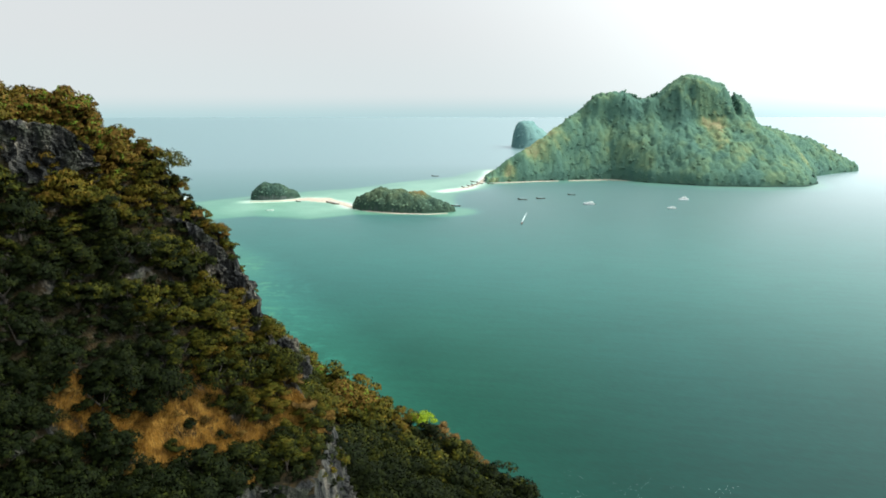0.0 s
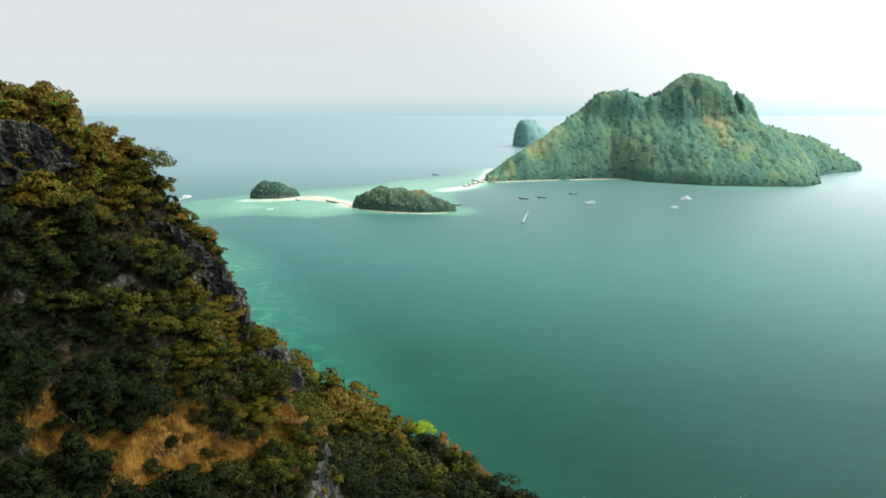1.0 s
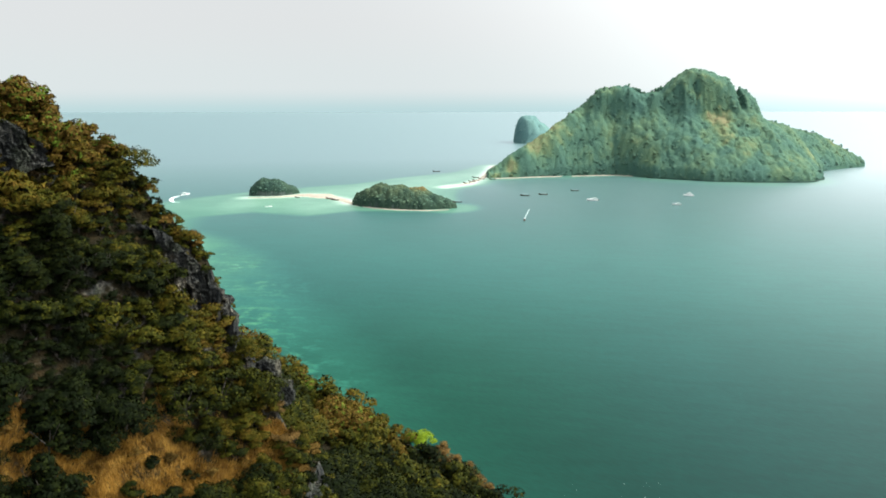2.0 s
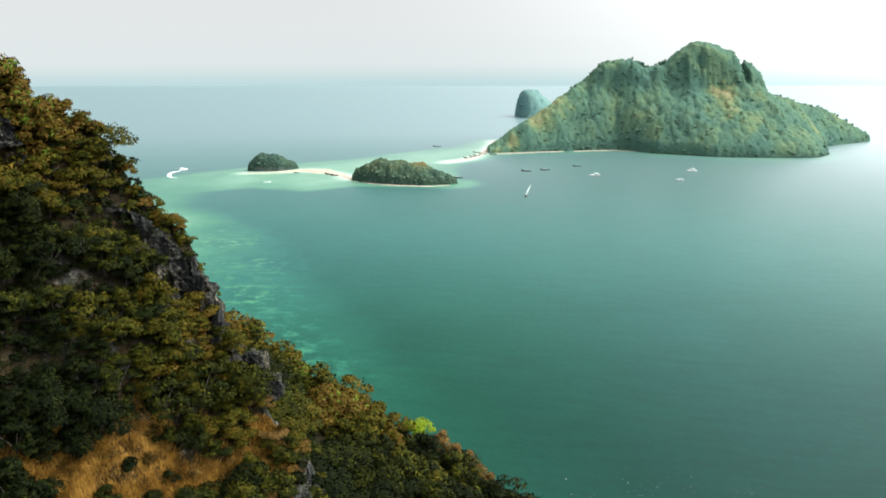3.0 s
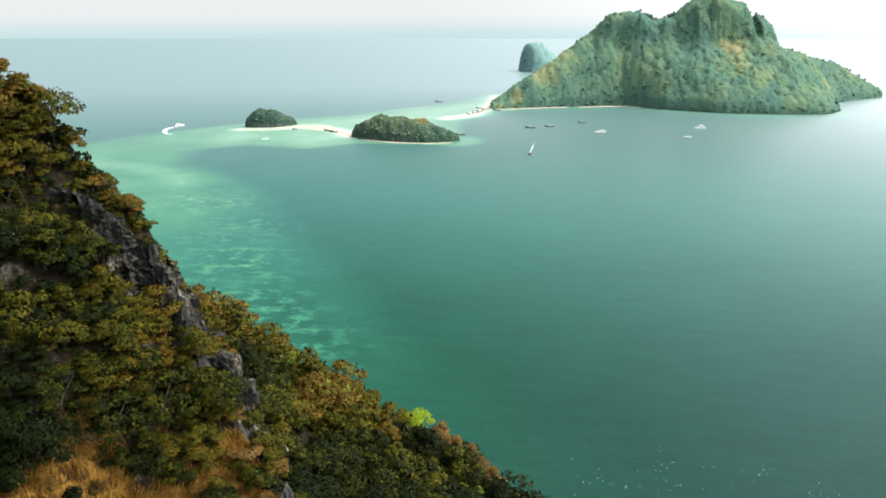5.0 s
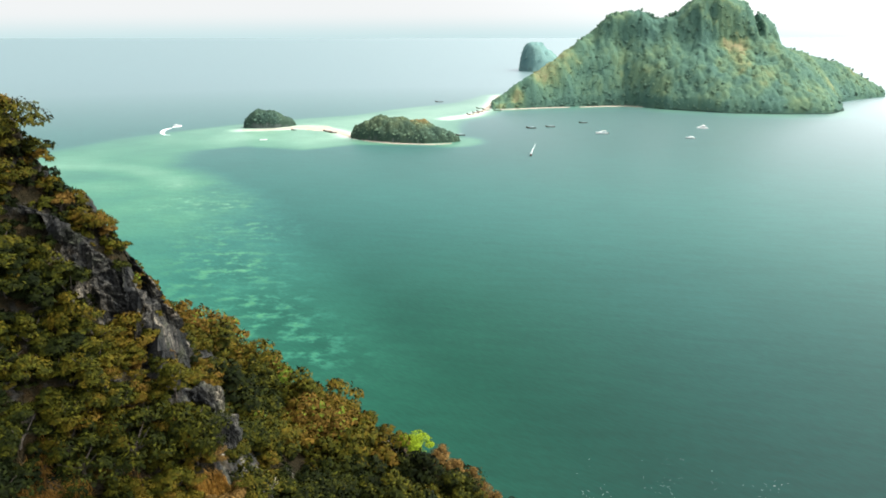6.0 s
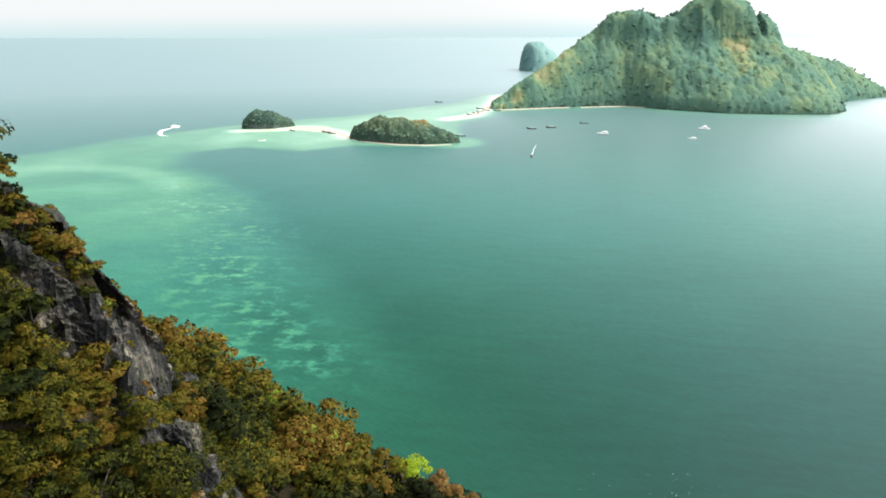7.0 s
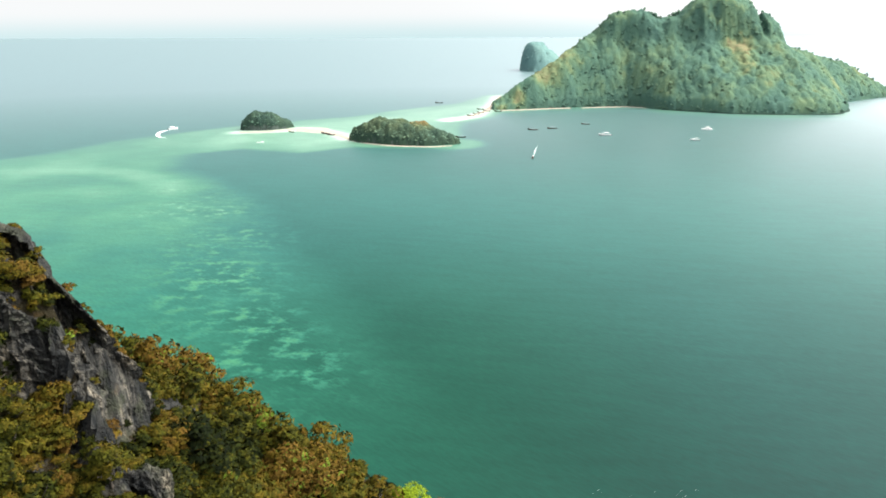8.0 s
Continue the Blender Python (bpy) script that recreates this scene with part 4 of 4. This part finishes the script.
def far_rock(at, half, top, label, seed):
    def h(x, y):
        u, v = (x - at[0]) / half[0], (y - at[1]) / half[1]
        r = np.hypot(np.where(u < 0, u * 2.4, u), v) * (1 + 0.07 * fbm(x / 20, y / 20, 3, seed))
        z = top * (1 - np.clip(r, 0, 1.1) ** (4.2 - 2.6 * sstep(-0.1, 0.4, u))) + 3 * fbm(x / 9, y / 9, 3, seed + 1)
        return np.where(r < 1, z, -4)
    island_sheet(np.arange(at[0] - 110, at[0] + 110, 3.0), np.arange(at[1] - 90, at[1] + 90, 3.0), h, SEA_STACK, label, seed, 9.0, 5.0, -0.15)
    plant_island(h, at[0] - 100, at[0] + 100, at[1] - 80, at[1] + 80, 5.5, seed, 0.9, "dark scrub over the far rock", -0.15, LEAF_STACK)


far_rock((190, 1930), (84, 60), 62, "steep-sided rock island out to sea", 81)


def beach(name, way, widths, tall, mat, label, category):
    """A low strip along a line of points, highest along its middle, with its feet under the water."""
    fine = []
    for i in range(len(way) - 1):
        for k in range(8):
            t = k / 8
            fine.append([way[i][j] * (1 - t) + way[i + 1][j] * t for j in (0, 1)] + [widths[i] * (1 - t) + widths[i + 1] * t])
    fine.append([*way[-1], widths[-1]])
    fine = np.array(fine)
    for _ in range(3):
        fine[1:-1] = (fine[:-2] + 2 * fine[1:-1] + fine[2:]) / 4
    tan = np.gradient(fine[:, :2], axis=0)
    tan /= np.linalg.norm(tan, axis=1, keepdims=True)
    nor = np.stack([-tan[:, 1], tan[:, 0]], -1)
    cross = np.array([-1.25, -1.0, -0.7, -0.35, 0, 0.35, 0.7, 1.0, 1.25])
    rise = np.array([-0.6, 0.0, 0.5, 0.9, 1.0, 0.9, 0.5, 0.0, -0.6])
    wv = fine[:, 2:] * (1 + 0.5 * np.stack([fbm(fine[:, 0] / 11, fine[:, 1] / 11, 3, k) for k in (91, 95)], -1))
    wv = np.where(cross[None] < 0, wv[:, :1], wv[:, 1:])
    v = np.zeros((len(fine), 9, 3))
    v[..., :2] = fine[:, None, :2] + nor[:, None] * (cross[None, :] * wv)[..., None]
    v[..., 2] = rise[None] * tall + 0.06
    i = (np.arange(len(fine) - 1)[:, None] * 9 + np.arange(8)[None]).ravel()
    f = np.stack([i, i + 9, i + 10, i + 1], -1)
    return tagged(mesh_object(name, v.reshape(-1, 3), f, mat, True), label, category, kind="structure")


beach("sandbar", SAND_WAY, [1, 2.5, 6, 15, 17, 9, 6, 4.5, 1.5], 0.6, SAND, "pale coral sandbar between the two islets", "sandbar")
beach("sandbar", SPIT_WAY, [0.6, 2.4, 4, 5, 5, 2.5], 0.7, SAND, "pale sand spit running to the large island", "sandbar")
beach("beach", [(-116, 852), (-92, 826), (-64, 811), (-26, 805), (-4, 812)], [2.4, 2.4, 2.2, 1.8, 0.8], 0.5, SAND, "narrow wave-washed beach along the islet", "beach")
beach("beach", [(62, 1108), (100, 1118), (130, 1130), (165, 1136)], [2, 3.5, 4, 1.5], 0.7, SAND, "pale beach at the foot of the large island", "beach")
beach("beach", [(180, 1138), (215, 1148), (250, 1151), (275, 1136)], [1.5, 4, 4, 1.5], 0.7, SAND, "pale beach at the foot of the large island", "beach")

beach("rock_ledge", [(290, 1118), (330, 1094), (373, 1068.5), (440, 1058.5), (508, 1061.5), (545, 1103), (580, 1193)], [1.5, 2.4, 2.6, 2.6, 2.8, 2.6, 2.0], 1.5, ISLET, "dark wave-cut rock along the foot of the island", "rock ledge")


# ---- boats ----
def hull(length, beam, depth, sheer, mat, parent, label=""):
    """A pointed hull with raised bow, lofted from cross-sections, hollow above."""
    bm = bmesh.new()
    rings = []
    for i in range(9):
        t = i / 8
        half = 0.5 * beam * (math.sin(math.pi * min(0.5, 0.18 + t * 0.42)) if t < 0.75 else math.cos((t - 0.75) / 0.25 * math.pi / 2) * 0.98 + 0.02)
        y = -0.5 * length + t * length
        top = depth + sheer * max(0, t - 0.45) ** 2 * 3.3 + sheer * 0.35 * max(0, 0.25 - t) * 2
        low = -0.25 + sheer * 0.5 * max(0, t - 0.8) * 4
        prof = [(-half, top), (-half * 0.86, low + 0.35 * (top - low)), (0, low), (half * 0.86, low + 0.35 * (top - low)), (half, top),
                (half * 0.82, top), (half * 0.7, low + 0.5 * (top - low)), (-half * 0.7, low + 0.5 * (top - low)), (-half * 0.82, top)]
        rings.append([bm.verts.new((px, y, pz)) for px, pz in prof])
    for a, b in zip(rings, rings[1:]):
        for k in range(9):
            bm.faces.new((a[k], a[(k + 1) % 9], b[(k + 1) % 9], b[k]))
    bm.faces.new(rings[0])
    bm.faces.new(rings[-1][::-1])
    bmesh.ops.recalc_face_normals(bm, faces=bm.faces)
    return part("hull", bm, mat, parent, label)


def block(sx, sy, sz, at, taper=1.0, bevel=0.08):
    """A bevelled box that narrows upwards."""
    bm = bmesh.new()
    bmesh.ops.create_cube(bm, size=1)
    for v in bm.verts:
        k = taper if v.co.z > 0 else 1
        v.co = Vector((v.co.x * sx * k, v.co.y * sy * k, v.co.z * sz)) + Vector(at)
    bmesh.ops.bevel(bm, geom=list(bm.edges), offset=bevel, segments=1, affect="EDGES")
    return bm


def rod(a, b, r=0.05):
    bm = bmesh.new()
    tube(bm, a, b, r, r * 0.8, 6)
    return bm


def longtail():
    top = tagged(new("longtail_boat"), "dark wooden longtail boat with a canvas roof", "boat", "longtail boats")
    hull(11.5, 1.9, 0.75, 1.5, HULL_WOOD, top)
    roof = block(1.7, 5.2, 0.10, (0, -0.6, 2.1), 0.94, 0.03)
    roof = part("roof", roof, CANVAS, top, "faded grey canvas roof")
    for x in (-0.75, 0.75):
        for y in (-3.0, -0.6, 1.8):
            part("post", rod((x, y, 0.6), (x, y, 2.08)), HULL_WOOD, roof)
    for y in (-2.2, 0.4, 2.6):
        part("thwart", block(1.5, 0.3, 0.06, (0, y, 0.62), 1.0, 0.02), HULL_WOOD, top)
    engine = part("engine", block(0.5, 0.9, 0.5, (0, -5.3, 1.15), 0.8), ENGINE, top)
    part("propeller_shaft", rod((0, -5.5, 1.1), (0, -9.0, -0.1), 0.05), ENGINE, engine)
    part("tiller", rod((0, -5.0, 1.3), (0, -3.6, 1.6), 0.04), ENGINE, engine)
    part("bow_post", rod((0, 5.6, 1.6), (0, 6.3, 2.9), 0.10), HULL_WOOD, top)
    return top


def speedboat():
    top = tagged(new("speedboat"), "white speedboat with a canopy", "boat", "speedboats")
    hull(11.0, 3.0, 1.1, 0.7, HULL_WHITE, top)
    cabin = part("cabin", block(2.2, 3.0, 1.0, (0, 1.2, 1.5), 0.72), HULL_WHITE, top)
    part("windscreen", block(1.9, 0.12, 0.7, (0, -0.25, 1.75), 0.85, 0.02), DARK_GLASS, cabin, "tinted windscreen")
    canopy = part("canopy", block(2.6, 4.6, 0.16, (0, -1.6, 2.7), 0.92, 0.05), HULL_WHITE, top)
    for x in (-1.05, 1.05):
        for y in (-3.5, 0.2):
            part("post", rod((x, y, 1.0), (x, y, 2.65)), HULL_WHITE, canopy)
        part("outboard_motor", block(0.5, 0.7, 1.1, (0.55 * x, -5.7, 0.9), 0.8), ENGINE, top)
    return top


def yacht():
    top = tagged(new("motor_yacht"), "white two-deck motor yacht lying at anchor", "boat", "anchored yachts")
    for x in (-2.3, 2.3):
        ob = hull(15.5, 1.8, 1.5, 0.5, HULL_WHITE, top)
        ob.location.x = x
    part("deck", block(6.2, 13.0, 0.5, (0, -0.4, 1.6), 0.97), HULL_WHITE, top)
    cabin = part("cabin", block(5.0, 7.5, 1.7, (0, -0.6, 2.6), 0.88), HULL_WHITE, top)
    part("window_band", block(4.95, 6.6, 0.6, (0, -0.6, 2.75), 0.95, 0.03), DARK_GLASS, cabin, "dark window band")
    upper = part("upper_deck", block(4.6, 5.0, 0.25, (0, -1.2, 4.6), 0.95), HULL_WHITE, top)
    for x in (-1.9, 1.9):
        for y in (-3.2, 0.9):
            part("post", rod((x, y, 3.3), (x, y, 4.55), 0.07), HULL_WHITE, upper)
    part("mast", rod((0, -1.0, 4.6), (0, -1.2, 8.2), 0.10), HULL_WHITE, upper)
    return top


def dinghy():
    top = tagged(new("small_boat"), "small white open boat in the shallows", "boat")
    hull(8.0, 2.0, 0.8, 0.6, HULL_WHITE, top)
    part("thwart", block(1.6, 0.4, 0.08, (0, -1.0, 0.6), 1.0, 0.02), HULL_WOOD, top)
    part("outboard_motor", block(0.4, 0.5, 0.9, (0, -4.1, 0.8), 0.8), ENGINE, top)
    return top


def moor(make, spots):
    first = make()
    for x, y, z, turn, s in spots[1:]:
        copy_thing(first, pose(x, y, z, 0, 0, turn) @ Matrix.Scale(s, 4))
    x, y, z, turn, s = spots[0]
    first.matrix_basis = pose(x, y, z, 0, 0, turn) @ Matrix.Scale(s, 4)


moor(longtail, [(72, 744, 0, 170, 1.0), (89, 923, 0, 80, 1.0), (113, 933, 0, 95, 1.0), (158, 969, 0, 85, 0.9), (-27, 1206, 0, 88, 1.0), (-148, 893, 0.3, 70, 1.0), (-141, 884, 0.2, 65, 1.0),
                (5, 867, 0, 92, 0.95), (19, 1051, 0.3, 75, 0.9), (27, 1066, 0.5, 72, 0.9), (33, 1082, 0.5, 75, 0.9), (42, 1098, 0.5, 70, 0.9), (58, 1098, 0, 85, 0.9), (34, 1116, 0.8, 80, 0.9), (-190, 905, 0.4, 60, 0.7)])
moor(speedboat, [(165, 881, 0, 84, 1.25), (254, 847, 0, 80, 0.9), (-336, 930, 0, -38, 1.15)])
moor(yacht, [(291, 923, 0, 80, 0.8)])
moor(dinghy, [(-207, 832, 0, -75, 1.0)])


def wake(way, widths, label):
    """Churned foam behind a moving boat, a few centimetres proud of the sea."""
    return beach("wake", way, widths, 0.12, FOAM_AND_GLINT, label, "wake")


wake([(72.5, 748), (76.0, 772), (80, 795), (84, 816)], [0.06, 0.20, 0.15, 0.02], "short white wake trailing behind a longtail boat")
wake([(-339, 926), (-343.5, 908), (-338, 886), (-329, 870), (-320, 866)], [0.6, 1.7, 1.9, 1.0, 0.2], "curved white wake of a turning speedboat")


# ---- limestone crags along the cliff ----
def crag_thing(seed, size, at, turn, label):
    """A jagged block of limestone with fluted sides."""
    bm = bmesh.new()
    bmesh.ops.create_icosphere(bm, subdivisions=5, radius=1)
    off = Vector((seed * 3.7, seed * 1.3, seed * 0.7))
    for v in bm.verts:
        d = v.co.normalized()
        warp = Vector((d.x * size[0], d.y * size[1], d.z * size[2]))
        warp = warp + 0.5 * noise.noise_vector(warp * 0.6 + off)
        flute = noise.fractal(Vector((warp.x, warp.y, warp.z * 0.35)) * 0.8 + off, 1.0, 2.1, 4)
        blocks = noise.cell(warp * 0.75 + off) + 0.55 * noise.cell(Vector((warp.x * 1.9, warp.y * 1.9, warp.z * 1.2)) + off)
        rough = noise.fractal(Vector((warp.x * 2.6, warp.y * 2.6, warp.z * 1.5)) + off, 0.7, 2.2, 4)
        crest = noise.ridged_multi_fractal(Vector((warp.x, warp.y, warp.z * 0.45)) * 1.1 + off, 0.9, 2.1, 4, 1.0, 2.0)
        k = 0.62 + 0.12 * flute + 0.08 * blocks + 0.06 * rough + 0.13 * crest
        q = Vector((math.copysign(abs(d.x) ** 0.7, d.x), math.copysign(abs(d.y) ** 0.7, d.y), math.copysign(abs(d.z) ** 0.75, d.z)))
        v.co = Vector((q.x * size[0], q.y * size[1], q.z * size[2])) * k
    me = bpy.data.meshes.new("limestone_crag")
    bm.to_mesh(me)
    bm.free()
    me.materials.append(ROCK)
    ob = tagged(new("limestone_crag", me), label, "rock", "crags along the cliff")
    ob.matrix_basis = pose(*at, 0, 0, turn)
    return ob


def bare_tree(seed, at, tall, label):
    top = tagged(new("bare_tree"), label, "dead tree", "bare trees")
    r = random.Random(seed)
    bm = bmesh.new()
    mid = Vector((r.uniform(-0.3, 0.3), r.uniform(-0.3, 0.3), tall * 0.55))
    thick = 0.014 * tall
    tube(bm, (0, 0, -1), mid, thick, 0.6 * thick)
    tube(bm, mid, mid + Vector((r.uniform(-0.4, 0.4), r.uniform(-0.4, 0.4), tall * 0.45)), 0.6 * thick, 0.012)
    part("trunk", bm, DEADWOOD, top)
    for _ in range(9):
        a, t = r.uniform(0, 6.28), r.uniform(0.4, 1.0)
        root = mid * t
        tip = root + Vector((math.cos(a) * tall * 0.3, math.sin(a) * tall * 0.3, tall * r.uniform(0.1, 0.35)))
        b = bmesh.new()
        tube(b, root, tip, 0.008 * tall, 0.006, 5)
        limb = part("branch", b, DEADWOOD, top)
        b = bmesh.new()
        tube(b, root.lerp(tip, 0.6), tip + Vector((r.uniform(-0.4, 0.4), r.uniform(-0.4, 0.4), 0.3)), 0.005 * tall, 0.005, 5)
        part("twig", b, DEADWOOD, limb)
    top.matrix_basis = pose(*at)
    return top


bare_tree(1, (-45.0, 109.6, 102.8), 1.9, "bleached bare tree on the scrub slope")
for i, (x, y) in enumerate([(-10.5, 157), (-9.0, 156), (3.5, 158), (10, 155)]):
    bare_tree(10 + i, (x, y, ground_at(x, y)), 4.2, "grey leafless tree among the lower wood")

def rock_wall(rim, seed, lean, hollow, label, back=12.0):
    """A fluted, broken limestone wall below a rim, with a rough crown that runs back into the hill (back: how far). hollow: how deep it is undercut along the rim."""
    rim = np.array(rim, float)
    run = np.concatenate([[0], np.cumsum(np.linalg.norm(np.diff(rim[:, :3], axis=0), axis=1))])
    u = np.arange(0, run[-1], 0.24)
    line = np.stack([np.interp(u, run, rim[:, k]) for k in range(4)], -1)
    for _ in range(6):
        line[1:-1] = (line[:-2] + 2 * line[1:-1] + line[2:]) / 4
    under = np.interp(u, np.linspace(0, run[-1], len(hollow)), hollow)
    tan = np.gradient(line[:, :2], axis=0)
    for _ in range(12):
        tan[1:-1] = (tan[:-2] + 2 * tan[1:-1] + tan[2:]) / 4
    tan /= np.linalg.norm(tan, axis=1, keepdims=True)
    out = np.stack([tan[:, 1], -tan[:, 0]], -1)
    rows = []
    for v in np.concatenate([np.linspace(-0.28, 0, 9)[:-1], np.linspace(0, 1, 58)]):
        if v < 0:
            side, low = v * back + 0.3, line[:, 2] - 48 * v * v * 12 / back + 0.25
        else:
            side = 0.3 + lean * v - under * np.sin(np.pi * np.clip((v - 0.04) / 0.62, 0, 1)) ** 0.7
            low = line[:, 2] - v * line[:, 3]
        rows.append(np.concatenate([line[:, :2] + out * np.broadcast_to(side, u.shape)[:, None], np.broadcast_to(low, u.shape)[:, None]], 1))
    p = np.stack(rows)
    facing = np.concatenate([out, np.full((len(u), 1), 0.25)], 1)
    off = Vector((seed * 5.1, seed * 2.3, seed))
    push = np.zeros(p.shape[:2])
    for i in range(p.shape[0]):
        for j in range(p.shape[1]):
            q = Vector(p[i, j])
            q = q + 0.7 * noise.noise_vector(q * 0.45 + off)
            tall = Vector((q.x, q.y, q.z * 0.32))
            across = Vector((q.x * 0.72, q.y * 0.72, q.z * 0.07))
            push[i, j] = (0.75 * noise.fractal(tall * 0.5 + off, 1.0, 2.0, 3) + 1.05 * noise.ridged_multi_fractal(across + off, 0.9, 2.1, 3, 1.0, 2.0)
                          + 0.85 * noise.cell(Vector((q.x * 0.42, q.y * 0.42, q.z * 0.16)) + off) + 0.38 * noise.cell(Vector((q.x * 1.15, q.y * 1.15, q.z * 0.6)) + off)
                          + 0.40 * noise.fractal(q * 1.7 + off, 0.6, 2.2, 4) - 1.2)
    p = p + facing[None] * push[..., None]
    n_u = len(u)
    i = (np.arange(p.shape[0] - 1)[:, None] * n_u + np.arange(n_u - 1)[None]).ravel()
    ob = mesh_object("rock_wall", p.reshape(-1, 3), np.stack([i, i + n_u, i + n_u + 1, i + 1], -1), ROCK)
    return tagged(ob, label, "rock wall", kind="structure")


rock_wall(FAR_WALL, 3, 0.5, (1.4, 2.2, 2.6, 1.6, 0.7, 0.3, 0.0), "tall fluted limestone wall with an undercut rim")
rock_wall(LEDGE, 8, 1.9, (0.3, 0.5, 0.2, 0.0), "broken grey limestone ledge on the scrub slope", 3.6)
rock_wall(BENCH_WALL, 14, 1.6, (0.2, 0.4, 0.2), "grey fluted cliff below the grassy bench")
rock_wall(TOP_WALL, 21, 2.6, (0.2, 0.3, 0.1), "broken grey limestone bluff high on the hill")

CRAGS = [(-43.6, 122.8, 102.8, 2.8, 1.8, 3.4), (-49.4, 125.0, 107.4, 2.8, 2.0, 3.6), (-47.0, 125.2, 108.4, 2.0, 1.5, 2.2), (-26.2, 115.2, 85.5, 2.2, 1.7, 2.8),
         (-23.9, 112.8, 83.8, 2.2, 1.5, 2.2), (-38.6, 147.6, 72.0, 1.6, 1.4, 2.6), (-29.4, 117.0, 84.5, 1.8, 1.5, 2.4)]
for i, (x, y, z, a, b, c) in enumerate(CRAGS):
    crag_thing(i + 3, (a, b, c), (x, y, z), 23 * i % 60 - 30, "jagged grey limestone crag among the scrub")

# rust-coloured shrubs round the bench and along the rims
shrub = tree_thing("shrub", 950, 1.2, 1.5, 0.1, LEAF_RUST, "rust-coloured dry shrub at the edge of the grass", "shrub", 9, 150, 0.17)
tagged(shrub, group="dry shrubs")
r = random.Random(12)
spots = [(-19.2, 101.5), (-19.5, 96.5), (-19.6, 103), (-20.5, 104.5), (-19.0, 106.5), (-21.5, 108), (-30, 99.5), (-34.5, 98.5), (-38, 96.5), (-44, 92.5), (-50, 91), (-24, 101), (-26.5, 102.5), (-41, 87.5), (-36, 89),
         (-30.5, 91), (-25.5, 92.5), (-46, 95.5), (-27.5, 110.5), (-26.5, 113), (-33, 104), (-52, 124), (-50, 125.5), (-55, 127), (-33.5, 121.2), (-37.5, 121), (-42, 120.4), (-31.0, 118.6), (-33.5, 114.5)]
for x, y in spots:
    k = r.uniform(0.7, 1.5)
    copy_thing(shrub, pose(x, y, ground_at(x, y) - 0.2, 0, 0, r.uniform(0, 360)) @ Matrix.Scale(k, 4))
for o in (*shrub.children, shrub):
    bpy.data.objects.remove(o)

plume = tree_thing("shrub", 960, 1.5, 2.6, 0.2, LEAF_RUSSET, "tall golden-brown shrub on the rim of the bench", "shrub", 11, 170, 0.17)
tagged(plume, group="dry shrubs")
for x, y in [(-21.2, 107.6), (-22.6, 106.0), (-20.2, 109.2), (-24.0, 109.5)]:
    copy_thing(plume, pose(x, y, ground_at(x, y) - 0.2, 0, 0, r.uniform(0, 360)) @ Matrix.Scale(r.uniform(0.8, 1.2), 4))
for o in (*plume.children, plume):
    bpy.data.objects.remove(o)

rusty = tree_thing("tree", 970, 2.5, 3.6, 2.2, LEAF_RUSSET, "tall rust-brown tree at the end of the lower wood", "tree", 20, 170, 0.19)
for x, y in [(-2.0, 158), (0.8, 158.5), (3.4, 158), (5.6, 157), (7.6, 158), (9.4, 157)]:
    k = r.uniform(0.85, 1.1)
    copy_thing(rusty, pose(x, y, ground_at(x, y) - 0.2, 0, 0, r.uniform(0, 360)) @ Matrix.Scale(k, 4))
for o in (*rusty.children, rusty):
    bpy.data.objects.remove(o)

# white flecks on the open water, added in place of sun glints
rnd = np.random.default_rng(21)
gx, gy = rnd.uniform(25, 105, 26), 192 + 46 * rnd.uniform(0, 1, 26) ** 1.6
which = rnd.integers(0, 26, 260)
fx, fy = gx[which] + rnd.normal(0, 3.2, 260), gy[which] + rnd.normal(0, 2.4, 260)
a, long_, wide = rnd.uniform(-0.9, 0.1, 260), rnd.uniform(0.05, 0.21, 260), rnd.uniform(0.025, 0.07, 260)
ux, uy = np.stack([np.cos(a) * long_, np.sin(a) * long_], -1), np.stack([-np.sin(a) * wide, np.cos(a) * wide], -1)
mid = np.stack([fx, fy], -1)
flat = np.stack([mid - ux, mid - uy, mid + ux, mid + uy], 1).reshape(-1, 2)
glints = mesh_object("foam", np.concatenate([flat, np.full((len(flat), 1), 0.05)], 1), np.arange(len(flat)).reshape(-1, 4), FOAM_AND_GLINT)
tagged(glints, "small white flecks standing in for sun glints on the open water", "foam", kind="stuff")
